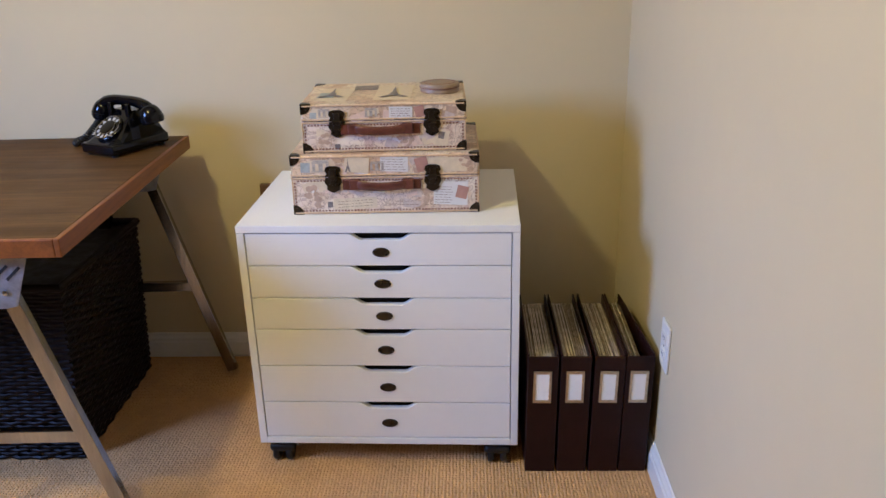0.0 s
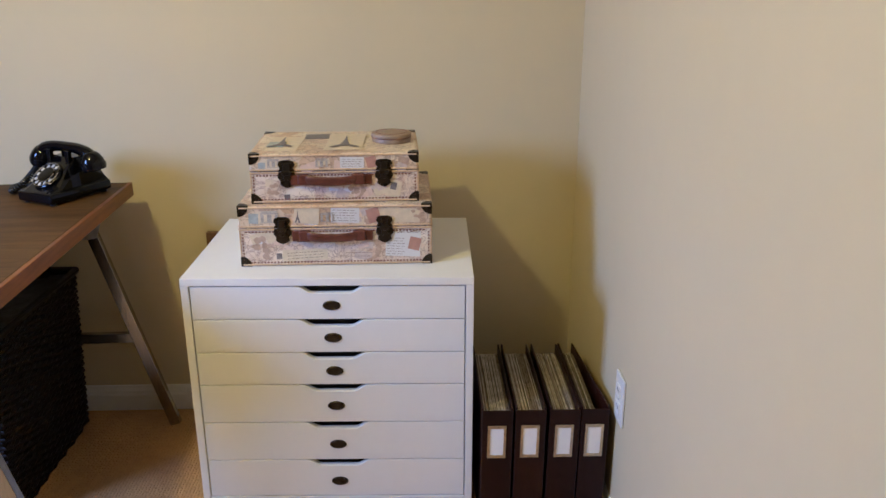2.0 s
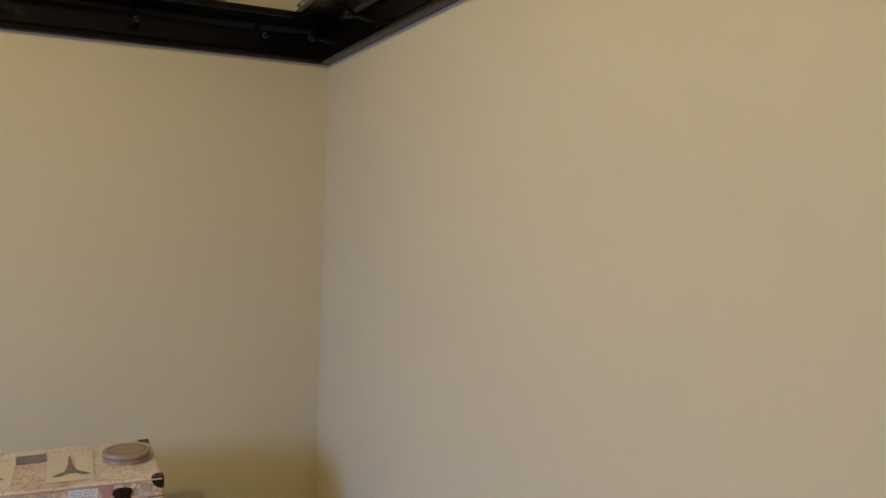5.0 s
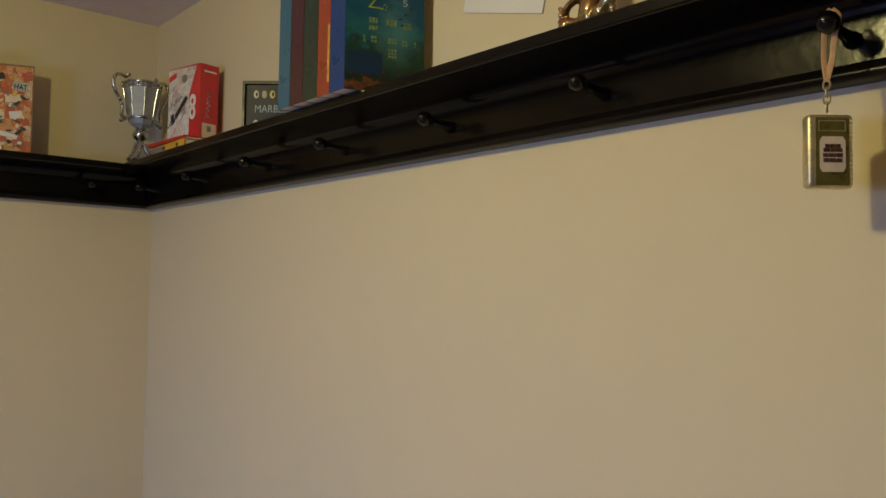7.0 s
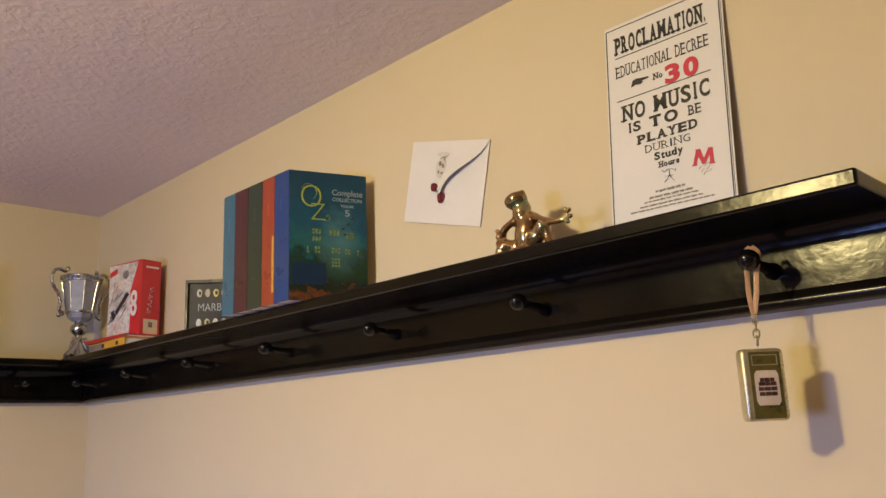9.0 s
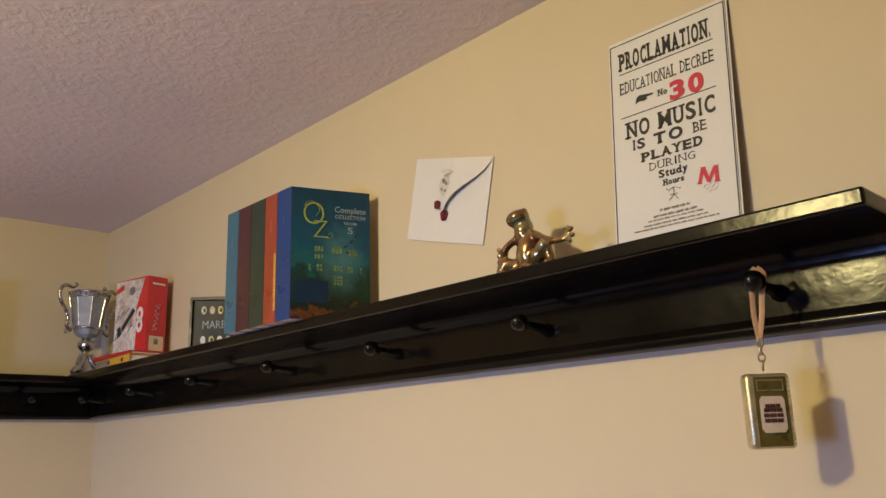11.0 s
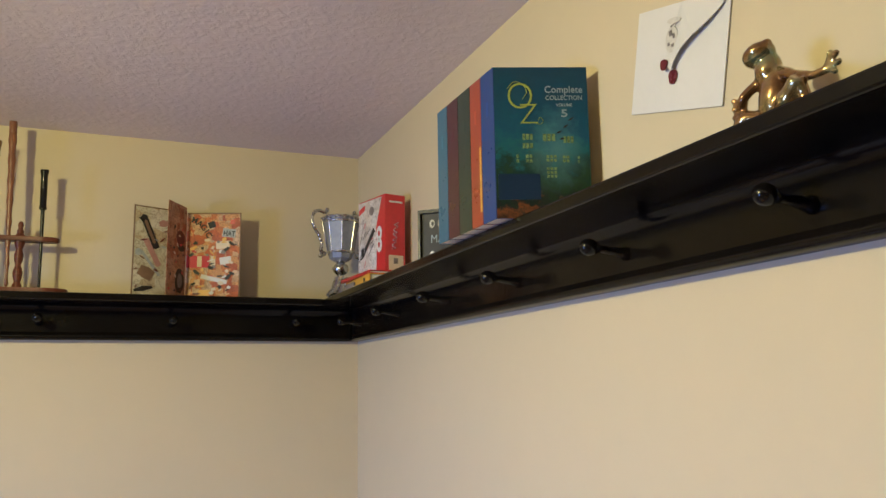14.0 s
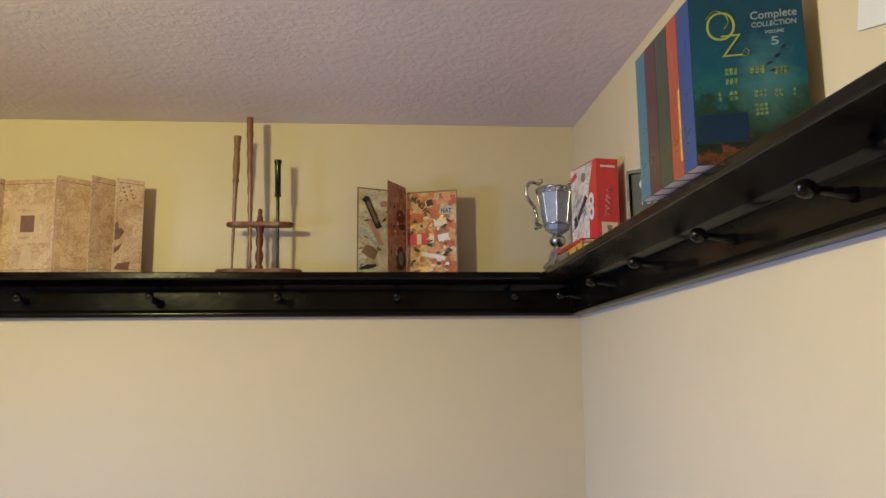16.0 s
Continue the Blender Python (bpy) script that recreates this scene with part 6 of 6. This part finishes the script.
LF, lw = leaf_frame(-0.131, -0.052, -0.002, 0.0)
RF, rw = leaf_frame(0.002, 0.0, 0.137, -0.046)
PF, pw = leaf_frame(-0.052, -0.098, 0.0, -0.006)
CARD = surface("brown_board", (0.20, 0.12, 0.06), 0.6, vary=0.2, scale=40)
flat("cover_board", LF, 0, lw, 0.0005, 0.248, CARD, o, -0.003, 0.0024)
flat("cover_board", RF, 0, rw, 0.0005, 0.245, CARD, o, -0.003, 0.0024)
left = flat("page", LF, 0.003, lw, 0.001, 0.244, SAGE, o, -0.0004, 0.0006, "sage page with printed objects")
right = flat("page", RF, 0.0, rw - 0.003, 0.001, 0.240, ORANGE, o, -0.0004, 0.0006, "orange collage page")
flap = flat("popup_flap", PF, 0.0, pw, 0.001, 0.257, RUST, o, -0.0004, 0.0009, "rust coloured folded flap")
for x, z, a, b, turn, mat in ((0.042, 0.178, 0.018, 0.100, 24, INK), (0.042, 0.178, 0.008, 0.070, 24, CARD), (0.050, 0.122, 0.015, 0.085, 28, ROSE), (0.046, 0.092, 0.008, 0.086, 38, PALEBLUE), (0.036, 0.065, 0.040, 0.034, -28, CARD), (0.026, 0.205, 0.034, 0.010, -35, INK), (0.078, 0.205, 0.024, 0.020, 10, ROSE), (0.030, 0.022, 0.050, 0.014, 14, INK), (0.014, 0.120, 0.016, 0.020, 0, PALEBLUE)):
    shape("printed_object", LF @ pose(x, z, 0, 0, 0, turn), [(-a / 2, -b / 2 + 0.003), (0, -b / 2), (a / 2, -b / 2 + 0.003), (a / 2, b / 2 - 0.005), (0, b / 2), (-a / 2, b / 2 - 0.005)], mat, left, 0.0010 + 0.0001 * (a < 0.012))
for ch, x, z, turn in (("M", 0.018, 0.222, -20), ("A", 0.030, 0.213, -32), ("G", 0.040, 0.203, -42), ("I", 0.047, 0.193, -50), ("C", 0.052, 0.183, -60)):
    lettering("printed_letter", ch, 0.022, RF @ pose(x, z - 0.006, 0.0012, 0, 0, turn), INK, right, bold=0.0006)
lettering("printed_word", "HAT", 0.020, RF @ pose(0.112, 0.178, 0.0012, 0, 0, -4), INK, right, width=0.030, bold=0.0004)
for x, z, a, b, turn, mat in ((0.112, 0.186, 0.034, 0.024, -6, PALEBLUE), (0.096, 0.152, 0.036, 0.022, 4, CREAM), (0.032, 0.105, 0.060, 0.034, 0, RED_INK), (0.104, 0.108, 0.030, 0.020, 10, PAPER), (0.075, 0.055, 0.070, 0.012, -14, PAPER), (0.050, 0.016, 0.030, 0.018, 0, YELLOWCARD), (0.066, 0.210, 0.018, 0.018, 20, INK), (0.120, 0.218, 0.012, 0.012, 0, REDCARD), (0.072, 0.105, 0.012, 0.030, 0, CREAM), (0.036, 0.105, 0.012, 0.030, 0, CREAM)):
    shape("printed_scrap", RF @ pose(x, z, 0, 0, 0, turn), [(-a / 2, -b / 2), (a / 2, -b / 2), (a / 2, b / 2), (-a / 2, b / 2)], mat, right, 0.0006 + (0.0004 if mat in (CREAM,) else 0.0))
for x, z, rx, ry, mat in ((0.072, 0.165, 0.024, 0.020, MAROON), (0.078, 0.138, 0.020, 0.010, INK), (0.074, 0.046, 0.026, 0.034, INK), (0.074, 0.046, 0.014, 0.020, GREYPRINT)):
    shape("printed_figure", PF, ellipse(min(x, pw - rx), z, rx, ry), mat, flap, 0.0008 + (0.0005 if mat is GREYPRINT else 0.0))


rng = random.Random(77)
for k in range(46):
    x, z = rng.uniform(0.012, rw - 0.014), rng.uniform(0.010, 0.168)
    a, b = rng.uniform(0.003, 0.011), rng.uniform(0.0015, 0.006)
    mat = (PAPER, INK, CREAM, INK, YELLOWCARD, GREYPRINT)[k % 6] if x > 0.05 else (RED_INK, INK, YELLOWCARD, MAROON)[k % 4]
    shape("printed_scrap", RF @ pose(x, z, 0, 0, 0, rng.uniform(-50, 50)), [(-a, -b * 0.6), (-a * 0.1, -b), (a, -b * 0.3), (a * 0.7, b), (-a * 0.8, b * 0.8)], mat, right, 0.0016 + 0.0003 * (k % 7), 0.0002)
for k in range(14):
    x, z, a = rng.uniform(0.008, lw - 0.02), rng.uniform(0.01, 0.225), rng.uniform(0.004, 0.012)
    shape("printed_object", LF @ pose(x, z, 0, 0, 0, rng.uniform(-60, 60)), [(-a, -0.002), (0, -0.003), (a, 0.001), (0, 0.003)], (CARD, MAROON, SCRIPT, PALEBLUE)[k % 4], left, 0.0016 + 0.0002 * (k % 4), 0.0002)
for k in range(18):
    x, z, a = rng.uniform(0.012, pw - 0.012), rng.uniform(0.012, 0.235), rng.uniform(0.003, 0.009)
    shape("printed_figure", PF @ pose(x, z, 0, 0, 0, rng.uniform(-60, 60)), [(-a, -0.002), (0, -0.004), (a, 0.001), (0, 0.004)], (REDCARD, INK, CREAM, MAROON)[k % 4], flap, 0.0018 + 0.0002 * (k % 4), 0.0002)


# folded parchment map standing in zigzag
PARCH = patches("parchment_print", [(0.57, 0.42, 0.28), (0.60, 0.45, 0.305), (0.53, 0.38, 0.25), (0.62, 0.48, 0.335)], 22.0, ink=(0.26, 0.15, 0.09), ink_amount=0.55, rough=0.7, coat=0.0)
INKBROWN = surface("brown_map_ink", (0.17, 0.085, 0.065), 0.7, vary=0.3, scale=80)
LIGHTPARCH = surface("pale_parchment", (0.52, 0.39, 0.245), 0.7, vary=0.1, scale=40)
o = thing("folded_map", pose(0, 0, TOP), "folded brown parchment map standing zigzag on the shelf", "map")
zig = [(-1.62, -0.06), (-1.553, -0.118), (-1.537, -0.062), (-1.397, -0.088), (-1.380, -0.118), (-1.318, -0.052), (-1.299, -0.114), (-1.248, -0.046), (-1.240, -0.106), (-1.180, -0.064)]
for i, (a, b) in enumerate(zip(zig, zig[1:])):
    M, w = leaf_frame(*a, *b)
    p = flat("panel", M, 0.0003, w - 0.0003, 0.0005, 0.254 - 0.002 * (i % 3), PARCH, o, -0.0008, 0.0016)
    flat("ruled_line", M, 0.004, w - 0.004, 0.238, 0.2395, INKBROWN, p, 0.0009, 0.0003)
    flat("ruled_line", M, 0.004, w - 0.004, 0.012, 0.0132, INKBROWN, p, 0.0009, 0.0003)
    if i == 2:
        for a0, a1, mat, lift in ((0.052, 0.050, LIGHTPARCH, 0.0009), (0.042, 0.040, PARCH, 0.0014), (0.032, 0.032, LIGHTPARCH, 0.0019), (0.019, 0.022, INKBROWN, 0.0024)):
            flat("map_frame", M, w / 2 - a0, w / 2 + a0, 0.132 - a1, 0.132 + a1, mat, p, lift, 0.0004)
        shape("map_turret", M, [(w / 2 - 0.020, 0.018), (w / 2 + 0.020, 0.018), (w / 2 + 0.013, 0.060), (w / 2 + 0.006, 0.076), (w / 2 - 0.006, 0.076), (w / 2 - 0.013, 0.060)], LIGHTPARCH, p, 0.0009)
    if i == 8:
        shape("ink_figure", M, [(0.002, 0.085), (0.016, 0.092), (0.026, 0.110), (0.018, 0.120), (0.012, 0.116), (0.008, 0.136), (0.002, 0.130)], INKBROWN, p, 0.0009)
        shape("ink_figure", M, [(0.002, 0.050), (0.014, 0.062), (0.022, 0.080), (0.010, 0.070), (0.002, 0.066)], INKBROWN, p, 0.0009)
        shape("ink_figure", M, [(0.004, 0.010), (0.040, 0.010), (0.044, 0.034), (0.030, 0.030), (0.012, 0.026)], INKBROWN, p, 0.0009)
        for k in range(9):
            shape("ink_figure", M, ellipse(0.014 + 0.036 * ((k * 7) % 9) / 9, 0.190 + 0.045 * ((k * 4) % 9) / 9, 0.0035, 0.0022, 8), INKBROWN, p, 0.0009)


# ---- carpet loops where the floor is seen ----
rs = np.random.RandomState(4)
pitch = 0.0088
gx, gy = np.meshgrid(np.arange(-1.95, -0.016, pitch), np.arange(-1.05, -0.016, pitch))
col, row = np.meshgrid(np.arange(gx.shape[1]), np.arange(gx.shape[0]))
keep = ~(((col + 2 * (row // 2)) % 4 == 0) & (row % 2 == 0))
px, py = gx[keep] + rs.uniform(-0.001, 0.001, keep.sum()), gy[keep] + rs.uniform(-0.001, 0.001, keep.sum())
hz = 0.0030 + rs.uniform(-0.0006, 0.0008, len(px))
ring = np.array([(math.cos(a), math.sin(a)) for a in np.arange(6) * math.pi / 3])
verts = np.zeros((len(px), 13, 3))
for k, (r, z) in enumerate(((0.0047, 0.0), (0.0036, 0.75))):
    verts[:, 6 * k:6 * k + 6, 0] = px[:, None] + r * ring[:, 0]
    verts[:, 6 * k:6 * k + 6, 1] = py[:, None] + r * ring[:, 1]
    verts[:, 6 * k:6 * k + 6, 2] = (z * hz)[:, None] - 0.0002
verts[:, 12] = np.stack([px, py, hz], -1)
faces = [(i, (i + 1) % 6, 6 + (i + 1) % 6, 6 + i) for i in range(6)]
caps = [(6 + i, 6 + (i + 1) % 6, 12) for i in range(6)]
me = bpy.data.meshes.new("carpet_loops")
base = np.arange(len(px)) * 13
allf = [tuple(int(b) + q for q in f) for b in base for f in faces + caps]
me.from_pydata(verts.reshape(-1, 3).tolist(), [], allf)
me.materials.append(CARPET)
me.shade_smooth()
ob = tagged(new("carpet_loops", me), "beige carpet loop pile", "carpet", kind="stuff")
